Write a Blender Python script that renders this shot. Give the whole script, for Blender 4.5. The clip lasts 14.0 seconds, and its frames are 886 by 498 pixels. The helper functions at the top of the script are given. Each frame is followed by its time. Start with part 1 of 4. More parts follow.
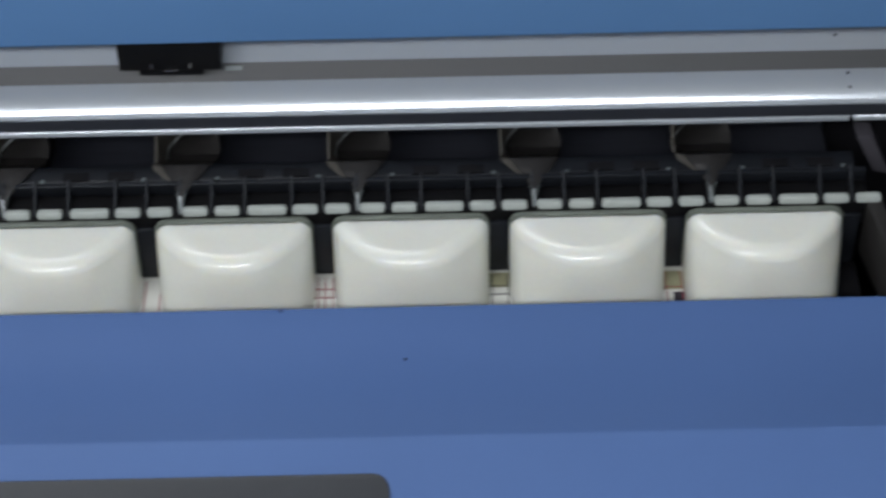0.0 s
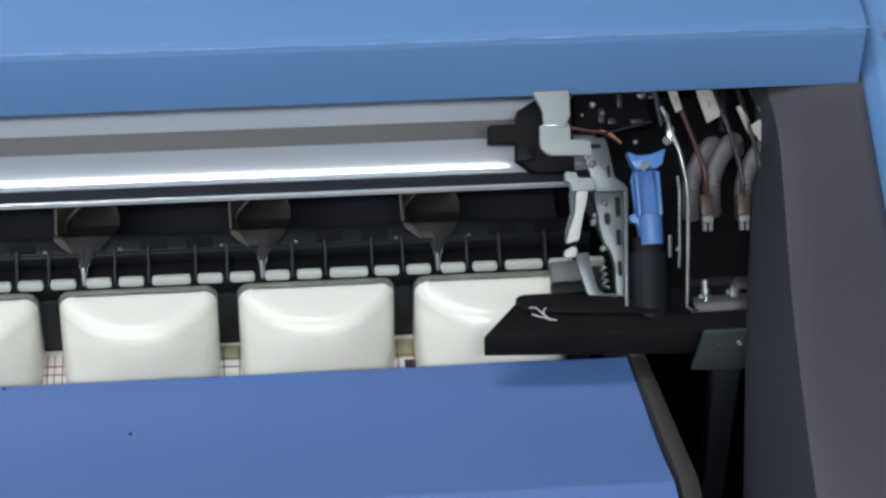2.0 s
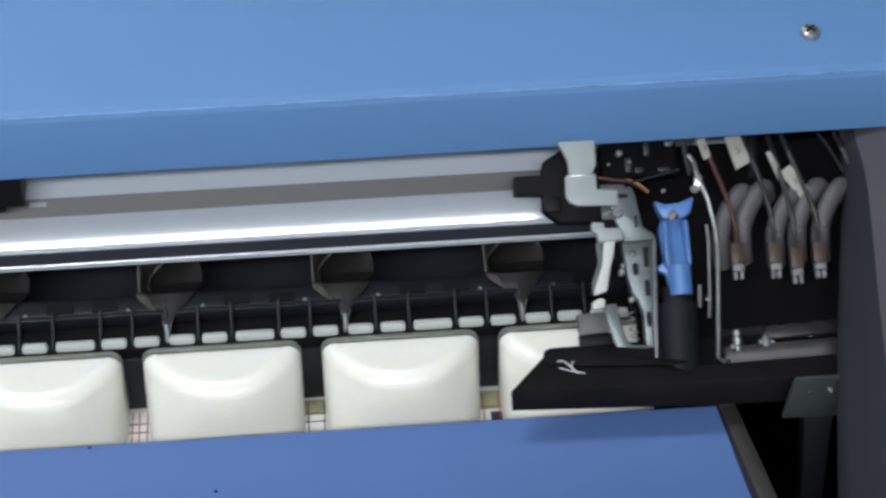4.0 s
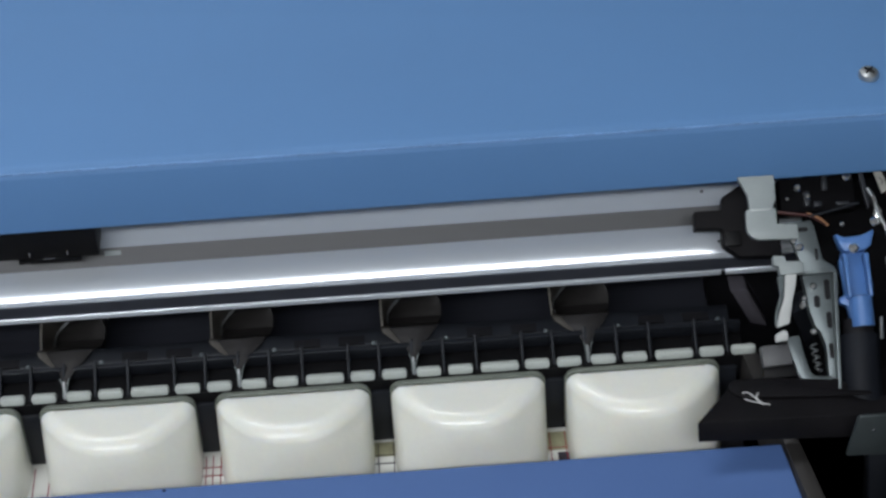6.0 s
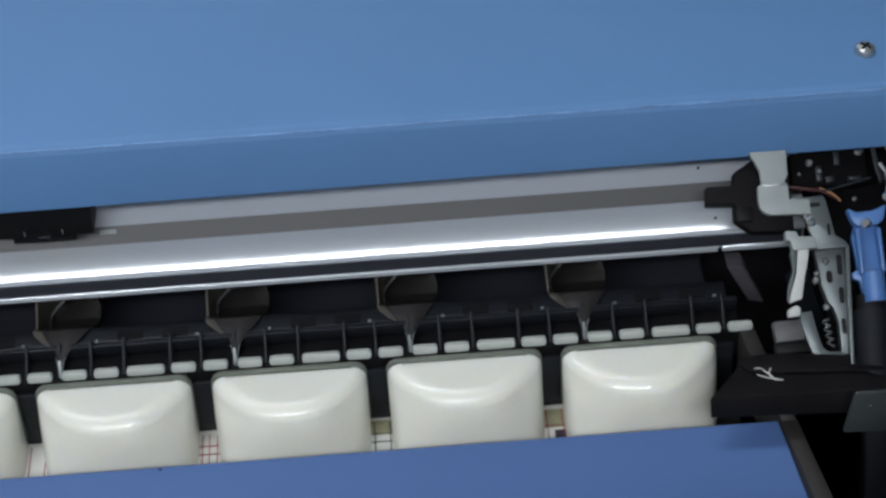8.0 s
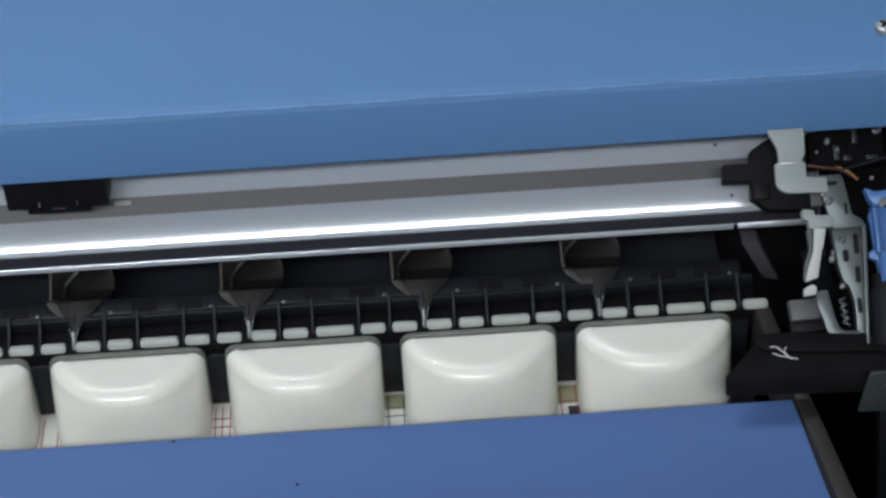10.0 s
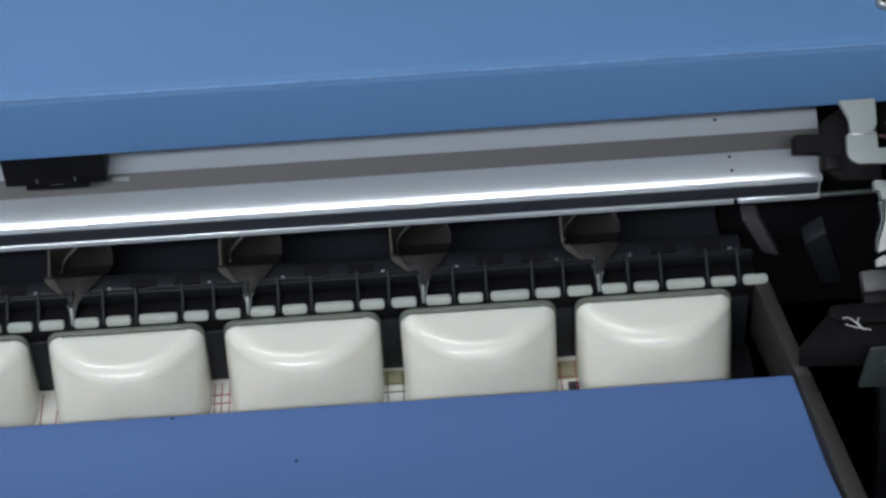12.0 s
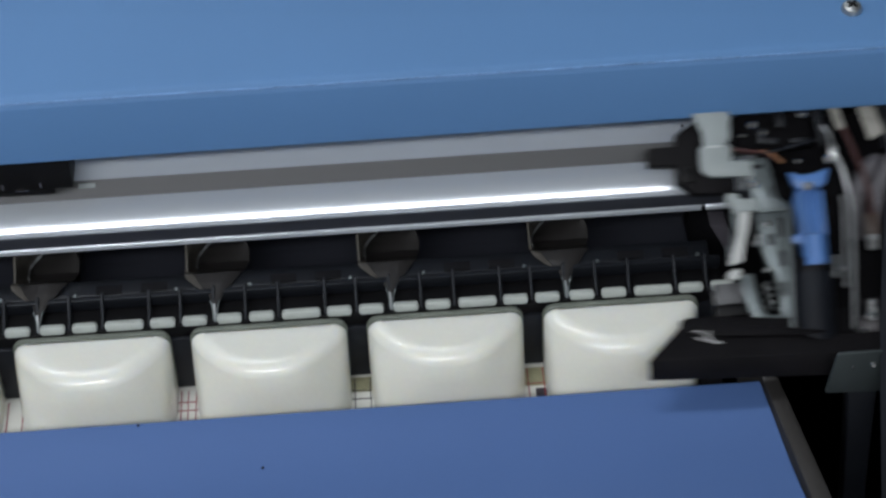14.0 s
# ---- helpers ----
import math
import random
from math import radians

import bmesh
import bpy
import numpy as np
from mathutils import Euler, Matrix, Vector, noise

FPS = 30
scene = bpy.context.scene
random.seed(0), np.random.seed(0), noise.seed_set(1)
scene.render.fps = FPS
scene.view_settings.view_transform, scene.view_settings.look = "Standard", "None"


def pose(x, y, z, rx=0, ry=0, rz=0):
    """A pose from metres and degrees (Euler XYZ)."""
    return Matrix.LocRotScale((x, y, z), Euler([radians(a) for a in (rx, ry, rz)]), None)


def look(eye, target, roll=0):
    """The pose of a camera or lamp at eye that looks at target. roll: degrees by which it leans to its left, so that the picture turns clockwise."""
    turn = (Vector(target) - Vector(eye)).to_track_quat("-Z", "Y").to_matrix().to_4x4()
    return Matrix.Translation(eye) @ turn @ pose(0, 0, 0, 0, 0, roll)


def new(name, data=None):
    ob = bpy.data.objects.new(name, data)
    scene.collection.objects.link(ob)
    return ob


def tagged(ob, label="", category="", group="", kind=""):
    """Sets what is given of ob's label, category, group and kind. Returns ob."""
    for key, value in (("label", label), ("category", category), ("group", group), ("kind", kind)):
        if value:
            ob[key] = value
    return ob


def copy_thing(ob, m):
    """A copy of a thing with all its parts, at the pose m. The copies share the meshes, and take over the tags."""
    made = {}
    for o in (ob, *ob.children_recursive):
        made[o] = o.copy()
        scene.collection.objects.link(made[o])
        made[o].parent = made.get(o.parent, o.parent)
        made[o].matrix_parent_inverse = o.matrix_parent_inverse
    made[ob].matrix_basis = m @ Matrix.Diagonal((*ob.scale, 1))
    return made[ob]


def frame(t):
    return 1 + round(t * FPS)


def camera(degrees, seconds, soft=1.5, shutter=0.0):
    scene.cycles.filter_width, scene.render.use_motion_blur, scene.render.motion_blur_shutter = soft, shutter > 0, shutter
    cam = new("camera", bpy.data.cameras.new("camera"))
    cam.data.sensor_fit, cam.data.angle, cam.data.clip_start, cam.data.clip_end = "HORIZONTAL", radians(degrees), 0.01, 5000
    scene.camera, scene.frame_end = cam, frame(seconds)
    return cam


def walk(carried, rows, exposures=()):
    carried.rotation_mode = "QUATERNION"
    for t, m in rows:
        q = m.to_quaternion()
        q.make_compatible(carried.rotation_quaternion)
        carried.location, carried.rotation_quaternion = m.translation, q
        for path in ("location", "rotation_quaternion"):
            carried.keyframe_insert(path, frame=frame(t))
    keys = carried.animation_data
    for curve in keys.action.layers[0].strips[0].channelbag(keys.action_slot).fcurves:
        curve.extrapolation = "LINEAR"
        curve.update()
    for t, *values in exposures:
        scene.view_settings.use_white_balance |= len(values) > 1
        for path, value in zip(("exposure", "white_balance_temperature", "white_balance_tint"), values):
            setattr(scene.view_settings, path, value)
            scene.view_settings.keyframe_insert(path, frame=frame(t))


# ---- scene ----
# Inside of a wide-format printer: the carriage slides along a rail over a row of white blocks.
cam = camera(24.0, 14.0, soft=2.7, shutter=0.5)
PATH = [
    (0, (-0.1092, -0.5801, 1.5880), (-0.1052, -0.0084, 0.9863), -0.930),
    (0.5, (-0.0917, -0.5868, 1.5867), (-0.0628, -0.0078, 0.9927), 0.238),
    (1, (-0.0803, -0.5904, 1.5841), (-0.0297, -0.0088, 0.9940), 1.099),
    (1.5, (-0.0732, -0.5899, 1.5857), (0.0081, -0.0008, 1.0067), 2.442),
    (2, (-0.0717, -0.5894, 1.5855), (0.0033, 0.0033, 1.0093), 2.552),
    (2.5, (-0.0716, -0.5876, 1.5848), (0.0070, 0.0046, 1.0086), 1.883),
    (3, (-0.0705, -0.5842, 1.5840), (0.0067, 0.0165, 1.0165), 2.059),
    (3.5, (-0.0705, -0.5822, 1.5831), (-0.0143, 0.0249, 1.0200), 1.325),
    (4, (-0.0696, -0.5819, 1.5826), (-0.0282, 0.0254, 1.0184), -0.791),
    (4.2, (-0.0691, -0.5842, 1.5838), (-0.0354, 0.0259, 1.0220), -1.570),
    (6.3, (-0.0630, -0.5941, 1.5899), (-0.0557, 0.0288, 1.0414), -3.585),
    (6.5, (-0.0620, -0.5938, 1.5896), (-0.0570, 0.0275, 1.0393), -3.744),
    (7, (-0.0618, -0.5939, 1.5880), (-0.0502, 0.0238, 1.0338), -3.668),
    (7.5, (-0.0615, -0.5944, 1.5881), (-0.0509, 0.0234, 1.0339), -3.812),
    (8, (-0.0625, -0.5932, 1.5880), (-0.0528, 0.0241, 1.0333), -3.622),
    (10.5, (-0.0683, -0.5879, 1.5890), (-0.0637, 0.0181, 1.0218), -2.970),
    (11, (-0.0696, -0.5863, 1.5875), (-0.0720, 0.0172, 1.0177), -3.060),
    (11.5, (-0.0685, -0.5863, 1.5875), (-0.0708, 0.0157, 1.0161), -3.424),
    (12, (-0.0662, -0.5868, 1.5885), (-0.0598, 0.0143, 1.0161), -3.334),
    (12.5, (-0.0641, -0.5881, 1.5883), (-0.0505, 0.0166, 1.0199), -2.974),
    (13, (-0.0638, -0.5877, 1.5895), (-0.0461, 0.0183, 1.0226), -2.652),
    (13.5, (-0.0635, -0.5861, 1.5871), (-0.0449, 0.0183, 1.0185), -2.819),
    (14, (-0.0622, -0.5872, 1.5858), (-0.0466, 0.0164, 1.0164), -2.807),
]
walk(cam, [(t, look(eye, target, roll)) for t, eye, target, roll in PATH],
     exposures=[(0.0, -0.5), (1.0, -0.42), (1.6, -0.14), (3.0, 0.08), (4.0, 0.04), (6.3, -0.42), (10.3, -0.42), (14.0, -0.46)])

# ---- light ----
world = bpy.data.worlds.new("world")
scene.world = world
world.use_nodes = True
world.node_tree.nodes["Background"].inputs[0].default_value = (0.75, 0.85, 1.0, 1)
world.node_tree.nodes["Background"].inputs[1].default_value = 0.05


def area_lamp(name, x, y, z, sx, sy, watts, colour):
    data = bpy.data.lights.new(name, "AREA")
    data.shape, data.size, data.size_y, data.energy, data.color = "RECTANGLE", sx, sy, watts, colour
    ob = new(name, data)
    ob.location = (x, y, z)
    return ob


LAMPS = ((-0.62, -1.60, 54), (-0.9, 0.20, 12), (-0.6, 1.9, 4))
for lx, ly, watts in LAMPS:
    area_lamp("tube_light", lx, ly, 2.59, 1.9, 0.22, watts, (0.92, 0.955, 1.0))
# weak front fill, added in the opening of an unseen window
fill_lamp = area_lamp("window_fill", 1.2, -3.36, 1.55, 2.2, 1.1, 12, (0.90, 0.96, 1.0))
fill_lamp.rotation_euler = (radians(90), 0, 0)


# ---- materials ----
def material(name, colour, rough=0.5, metal=0.0, vary=0.12, scale=40.0, fine=600.0, bump=0.0, coat=0.0, stretch=(1, 1, 1), rough_vary=0.1, sheen_ior=1.45, sss=0.0):
    m = bpy.data.materials.new(name)
    m.use_nodes = True
    nt = m.node_tree
    b = nt.nodes["Principled BSDF"]
    b.inputs["Metallic"].default_value = metal
    b.inputs["IOR"].default_value = sheen_ior
    b.inputs["Coat Weight"].default_value = coat
    b.inputs["Coat Roughness"].default_value = 0.10
    if sss:
        b.inputs["Subsurface Weight"].default_value = sss
        b.inputs["Subsurface Radius"].default_value = (1.0, 0.9, 0.7)
        b.inputs["Subsurface Scale"].default_value = 0.007
    tc = nt.nodes.new("ShaderNodeTexCoord")
    mp = nt.nodes.new("ShaderNodeMapping")
    mp.inputs["Scale"].default_value = stretch
    nt.links.new(tc.outputs["Object"], mp.inputs["Vector"])
    big, small = nt.nodes.new("ShaderNodeTexNoise"), nt.nodes.new("ShaderNodeTexNoise")
    for n, sc, det in ((big, scale, 4), (small, fine, 3)):
        n.inputs["Scale"].default_value, n.inputs["Detail"].default_value = sc, det
        nt.links.new(mp.outputs["Vector"], n.inputs["Vector"])
    add = nt.nodes.new("ShaderNodeMath")
    add.operation = "MULTIPLY_ADD"
    add.inputs[1].default_value = 0.6
    nt.links.new(big.outputs["Fac"], add.inputs[0])
    mul = nt.nodes.new("ShaderNodeMath")
    mul.operation = "MULTIPLY"
    mul.inputs[1].default_value = 0.4
    nt.links.new(small.outputs["Fac"], mul.inputs[0])
    nt.links.new(mul.outputs[0], add.inputs[2])
    ramp = nt.nodes.new("ShaderNodeValToRGB")
    ramp.color_ramp.elements[0].position, ramp.color_ramp.elements[1].position = 0.3, 0.7
    ramp.color_ramp.elements[0].color = (*[c * (1 - vary) for c in colour], 1)
    ramp.color_ramp.elements[1].color = (*[min(1, c * (1 + vary)) for c in colour], 1)
    nt.links.new(add.outputs[0], ramp.inputs[0])
    nt.links.new(ramp.outputs[0], b.inputs["Base Color"])
    rr = nt.nodes.new("ShaderNodeMapRange")
    rr.inputs["To Min"].default_value, rr.inputs["To Max"].default_value = max(0.02, rough - rough_vary), min(1, rough + rough_vary)
    nt.links.new(add.outputs[0], rr.inputs["Value"])
    nt.links.new(rr.outputs[0], b.inputs["Roughness"])
    if bump:
        bp = nt.nodes.new("ShaderNodeBump")
        bp.inputs["Strength"].default_value, bp.inputs["Distance"].default_value = bump, 0.0004
        nt.links.new(small.outputs["Fac"], bp.inputs["Height"])
        nt.links.new(bp.outputs[0], b.inputs["Normal"])
    return m


def glow(name, colour, strength):
    m = bpy.data.materials.new(name)
    m.use_nodes = True
    b = m.node_tree.nodes["Principled BSDF"]
    b.inputs["Base Color"].default_value = (0.8, 0.8, 0.8, 1)
    b.inputs["Emission Color"].default_value = (*colour, 1)
    b.inputs["Emission Strength"].default_value = strength
    return m


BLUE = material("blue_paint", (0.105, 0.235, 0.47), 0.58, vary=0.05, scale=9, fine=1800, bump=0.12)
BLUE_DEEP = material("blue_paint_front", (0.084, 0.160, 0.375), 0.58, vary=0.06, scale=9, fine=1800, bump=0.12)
BLUE_WORN = material("worn_blue_edge", (0.145, 0.285, 0.53), 0.55, vary=0.35, scale=60, fine=900)
BLUE_CLIP = material("blue_plastic", (0.075, 0.175, 0.42), 0.35, vary=0.08, scale=90, fine=1500, bump=0.05)
STOP = material("grey_green_steel", (0.046, 0.056, 0.058), 0.45, metal=0.3, vary=0.12, scale=90, fine=900, bump=0.08)
WHITE_BLOCK = material("white_moulded_plastic", (0.80, 0.80, 0.73), 0.30, vary=0.03, scale=25, fine=500, coat=0.55, sss=0.55, rough_vary=0.05)
RIM = material("grey_green_rim", (0.14, 0.155, 0.13), 0.4, vary=0.25, scale=120, fine=900)
ROLLER = material("pale_rubber", (0.44, 0.47, 0.44), 0.5, vary=0.14, scale=160, fine=1500, bump=0.1)
ALU = material("brushed_aluminium", (0.72, 0.765, 0.815), 0.24, metal=0.5, vary=0.02, scale=20, fine=200, stretch=(0.002, 1, 1), rough_vary=0.01)
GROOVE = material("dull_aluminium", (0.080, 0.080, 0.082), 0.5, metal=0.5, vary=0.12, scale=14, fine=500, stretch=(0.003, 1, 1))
STEEL = material("zinc_steel", (0.42, 0.44, 0.45), 0.34, metal=0.9, vary=0.15, scale=120, fine=900, bump=0.05)
CHROME = material("bright_steel", (0.78, 0.78, 0.78), 0.16, metal=1.0, vary=0.08, scale=200, fine=900)
PLATE = material("galvanised_plate", (0.125, 0.145, 0.15), 0.40, metal=0.55, vary=0.12, scale=90, fine=900, bump=0.08)
PALE = material("pale_plastic", (0.27, 0.30, 0.30), 0.42, vary=0.06, scale=120, fine=900)
WHITE = material("white_plastic", (0.48, 0.49, 0.48), 0.4, vary=0.08, scale=150, fine=900)
BLACK = material("black_plastic", (0.0050, 0.0048, 0.0055), 0.5, sheen_ior=1.25, vary=0.3, scale=70, fine=900, bump=0.1)
BLACK_MATT = material("black_matt_metal", (0.0085, 0.0082, 0.010), 0.6, sheen_ior=1.25, vary=0.35, scale=50, fine=700, bump=0.1)
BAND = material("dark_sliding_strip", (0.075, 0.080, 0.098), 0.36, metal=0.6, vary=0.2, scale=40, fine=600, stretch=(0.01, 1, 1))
BASE_BLACK = material("soft_black_plastic", (0.0068, 0.0062, 0.0072), 0.62, sheen_ior=1.2, vary=0.4, scale=60, fine=900, bump=0.15)
DAMPER = material("navy_black_rubber", (0.0085, 0.0100, 0.0140), 0.55, sheen_ior=1.25, vary=0.2, scale=80, fine=900)
PANEL_SHADE = material("shaded_side_panel", (0.030, 0.032, 0.040), 0.6, sheen_ior=1.3, vary=0.07, scale=12, fine=1500, bump=0.15)
# black metal made darker still to hold the shade inside the carriage
BACK_SHADED = material("shaded_black_metal", (0.0035, 0.0033, 0.0040), 0.75, sheen_ior=1.15, vary=0.3, scale=50, fine=700)
DARK_STEEL = material("dark_steel", (0.014, 0.016, 0.021), 0.42, metal=0.3, vary=0.25, scale=60, fine=700, stretch=(0.02, 1, 1))
ARM_DARK = material("dark_cast_metal", (0.026, 0.024, 0.0235), 0.36, metal=0.3, vary=0.25, scale=70, fine=800, bump=0.1)
ARM_BEIGE = material("tarnished_brass_plate", (0.125, 0.115, 0.102), 0.45, metal=0.3, vary=0.2, scale=90, fine=700)
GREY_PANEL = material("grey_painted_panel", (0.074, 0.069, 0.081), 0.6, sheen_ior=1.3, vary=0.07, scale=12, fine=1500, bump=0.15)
GREY_TRIM = material("grey_trim", (0.028, 0.026, 0.025), 0.55, sheen_ior=1.35, vary=0.15, scale=50, fine=900, bump=0.1)
PAPER = material("white_print_sheet", (0.66, 0.66, 0.62), 0.6, vary=0.06, scale=60, fine=900)
RED_INK = material("red_ink", (0.26, 0.035, 0.05), 0.6, vary=0.3, scale=300, fine=1500)
BLACK_INK = material("black_ink", (0.03, 0.025, 0.035), 0.6, vary=0.3, scale=300, fine=1500)
YELLOW_INK = material("faded_yellow_ink", (0.28, 0.27, 0.17), 0.6, vary=0.3, scale=200, fine=1500)
PANEL_DARK = material("dark_label_panel", (0.045, 0.048, 0.055), 0.45, vary=0.12, scale=30, fine=900)
HOSE = material("grey_silicone_hose", (0.085, 0.080, 0.088), 0.45, vary=0.15, scale=90, fine=900)
BROWN = material("brown_connector", (0.045, 0.029, 0.022), 0.45, vary=0.2, scale=160, fine=900)
WIRE_BLACK = material("black_cable", (0.02, 0.02, 0.022), 0.4, vary=0.2, scale=200, fine=900)
WIRE_RED = material("red_brown_cable", (0.045, 0.012, 0.011), 0.45, vary=0.2, scale=200, fine=900)
WIRE_COPPER = material("orange_wire", (0.30, 0.15, 0.075), 0.4, vary=0.2, scale=200, fine=900)
TAG = material("paper_tag", (0.30, 0.29, 0.26), 0.65, vary=0.12, scale=200, fine=900)
PRONG = material("dull_white_plastic", (0.17, 0.175, 0.18), 0.45, vary=0.15, scale=200, fine=900)
TRAY = material("stained_steel", (0.028, 0.026, 0.028), 0.38, metal=0.5, vary=0.4, scale=160, fine=900, bump=0.15)
SENSOR_GREY = material("grey_plastic", (0.075, 0.075, 0.08), 0.45, vary=0.12, scale=120, fine=900)
RECESS = material("dark_blue_grey_metal", (0.030, 0.032, 0.042), 0.5, metal=0.2, vary=0.3, scale=60, fine=700, stretch=(0.05, 1, 1))
MARKER = material("white_marker", (0.5, 0.5, 0.5), 0.6, vary=0.1, scale=300, fine=900)
WALL = material("room_wall_paint", (0.62, 0.63, 0.62), 0.8, vary=0.05, scale=3, fine=200, bump=0.2)
FLOOR = material("grey_vinyl_floor", (0.22, 0.22, 0.22), 0.45, vary=0.12, scale=5, fine=250)
CEILING = material("ceiling_paint", (0.72, 0.72, 0.71), 0.85, vary=0.04, scale=3, fine=200)


# ---- mesh helpers ----
MM = 0.001


def mesh_of(bm, name, mat, smooth=None):
    bmesh.ops.remove_doubles(bm, verts=bm.verts, dist=1e-7)
    bmesh.ops.recalc_face_normals(bm, faces=bm.faces)
    me = bpy.data.meshes.new(name)
    bm.to_mesh(me)
    bm.free()
    me.materials.append(mat)
    if smooth:
        for p in me.polygons:
            p.use_smooth = True
        me.set_sharp_from_angle(angle=radians(smooth))
    return me


def part(name, bm, mat, parent=None, label="", smooth=35):
    ob = new(name, mesh_of(bm, name, mat, smooth))
    ob.parent = parent
    if label:
        ob["label"] = label
    return ob


def thing(name, label, category, at=(0, 0, 0), group="", kind=""):
    ob = new(name)
    ob.empty_display_size = 0.02
    ob.location = at
    return tagged(ob, label, category, group, kind)


def bevelled(bm, width, segments=2, angle=40):
    edges = [e for e in bm.edges if len(e.link_faces) == 2 and e.calc_face_angle(0) > radians(angle)]
    if width and edges:
        bmesh.ops.bevel(bm, geom=edges, offset=width, segments=segments, profile=0.5, affect="EDGES", clamp_overlap=True)
    return bm


def box(x0, x1, y0, y1, z0, z1, bevel=0.0, bm=None):
    bm = bm or bmesh.new()
    vs = [bm.verts.new((x, y, z)) for x in (x0, x1) for y in (y0, y1) for z in (z0, z1)]
    for f in ((0, 1, 3, 2), (4, 6, 7, 5), (0, 4, 5, 1), (2, 3, 7, 6), (0, 2, 6, 4), (1, 5, 7, 3)):
        bm.faces.new([vs[i] for i in f])
    if bevel:
        bmesh.ops.recalc_face_normals(bm, faces=bm.faces)
        bevelled(bm, bevel)
    return bm


def prism(points, axis_u, axis_v, axis_w, origin, w0, w1, bevel=0.0, bm=None):
    """A flat outline (u, v) drawn on a plane and given thickness from w0 to w1."""
    bm = bm or bmesh.new()
    o, u, v, w = (Vector(a) for a in (origin, axis_u, axis_v, axis_w))
    low = [bm.verts.new(o + u * a + v * b + w * w0) for a, b in points]
    top = [bm.verts.new(o + u * a + v * b + w * w1) for a, b in points]
    bm.faces.new(low[::-1])
    bm.faces.new(top)
    n = len(points)
    for i in range(n):
        bm.faces.new((low[i], low[(i + 1) % n], top[(i + 1) % n], top[i]))
    if bevel:
        bmesh.ops.recalc_face_normals(bm, faces=bm.faces)
        bevelled(bm, bevel)
    return bm


def extrude_x(profile, x0, x1, bevel=0.0, segments=2, angle=20):
    """A closed outline of (y, z) drawn along x."""
    bm = prism(profile, (0, 1, 0), (0, 0, 1), (1, 0, 0), (0, 0, 0), x0, x1)
    if bevel:
        bmesh.ops.recalc_face_normals(bm, faces=bm.faces)
        bevelled(bm, bevel, segments, angle)
    return bm


def tube(points, radius, sides=10, bm=None, caps=True, smooth_steps=0):
    """A round rod or hose through the points."""
    bm = bm or bmesh.new()
    pts = [Vector(p) for p in points]
    if smooth_steps:
        fine = []
        for i in range(len(pts) - 1):
            a, b, c, d = pts[max(i - 1, 0)], pts[i], pts[i + 1], pts[min(i + 2, len(pts) - 1)]
            for k in range(smooth_steps):
                t = k / smooth_steps
                fine.append(0.5 * (2 * b + (c - a) * t + (2 * a - 5 * b + 4 * c - d) * t * t + (3 * b - a - 3 * c + d) * t ** 3))
        pts = fine + [pts[-1]]
    rings = []
    ref = Vector((0.3, 0.5, 0.8)).normalized()
    for i, p in enumerate(pts):
        d = (pts[min(i + 1, len(pts) - 1)] - pts[max(i - 1, 0)]).normalized()
        side = d.cross(ref).normalized()
        up = side.cross(d)
        r = radius[i * (len(radius) - 1) // max(1, len(pts) - 1)] if isinstance(radius, (list, tuple)) else radius
        rings.append([bm.verts.new(p + side * r * math.cos(a) + up * r * math.sin(a)) for a in (2 * math.pi * k / sides for k in range(sides))])
    for a, b in zip(rings, rings[1:]):
        for k in range(sides):
            bm.faces.new((a[k], a[(k + 1) % sides], b[(k + 1) % sides], b[k]))
    if caps:
        bm.faces.new(rings[0][::-1])
        bm.faces.new(rings[-1])
    return bm


def lathe(profile, centre, axis, sides=20, bm=None):
    """Rings of (radius, height) turned about an axis."""
    bm = bm or bmesh.new()
    w = Vector(axis).normalized()
    u = w.orthogonal().normalized()
    v = w.cross(u)
    c = Vector(centre)
    rings = [[bm.verts.new(c + w * h + (u * math.cos(2 * math.pi * k / sides) + v * math.sin(2 * math.pi * k / sides)) * r) for k in range(sides)] for r, h in profile]
    for a, b in zip(rings, rings[1:]):
        for k in range(sides):
            bm.faces.new((a[k], a[(k + 1) % sides], b[(k + 1) % sides], b[k]))
    bm.faces.new(rings[0][::-1])
    bm.faces.new(rings[-1])
    return bm


def sheet(grid, offset):
    """A curved plate: a grid of points and the same grid set back by an offset."""
    bm = bmesh.new()
    n, m = len(grid), len(grid[0])
    front = [[bm.verts.new(p) for p in r] for r in grid]
    rear = [[bm.verts.new(p + offset) for p in r] for r in grid]
    for g in (front, rear):
        for a, b in zip(g, g[1:]):
            for j in range(m - 1):
                bm.faces.new((a[j], a[j + 1], b[j + 1], b[j]))
    for i in range(n - 1):
        for j in (0, m - 1):
            bm.faces.new((front[i][j], front[i + 1][j], rear[i + 1][j], rear[i][j]))
    for j in range(m - 1):
        for i in (0, n - 1):
            bm.faces.new((front[i][j], front[i][j + 1], rear[i][j + 1], rear[i][j]))
    return bm


def round_rect(w, h, r, n=5):
    pts = []
    for cx, cy, a0 in ((w / 2 - r, h / 2 - r, 0), (-w / 2 + r, h / 2 - r, 90), (-w / 2 + r, -h / 2 + r, 180), (w / 2 - r, -h / 2 + r, 270)):
        for k in range(n):
            a = radians(a0 + 90 * k / (n - 1))
            pts.append((cx + r * math.cos(a), cy + r * math.sin(a)))
    return pts


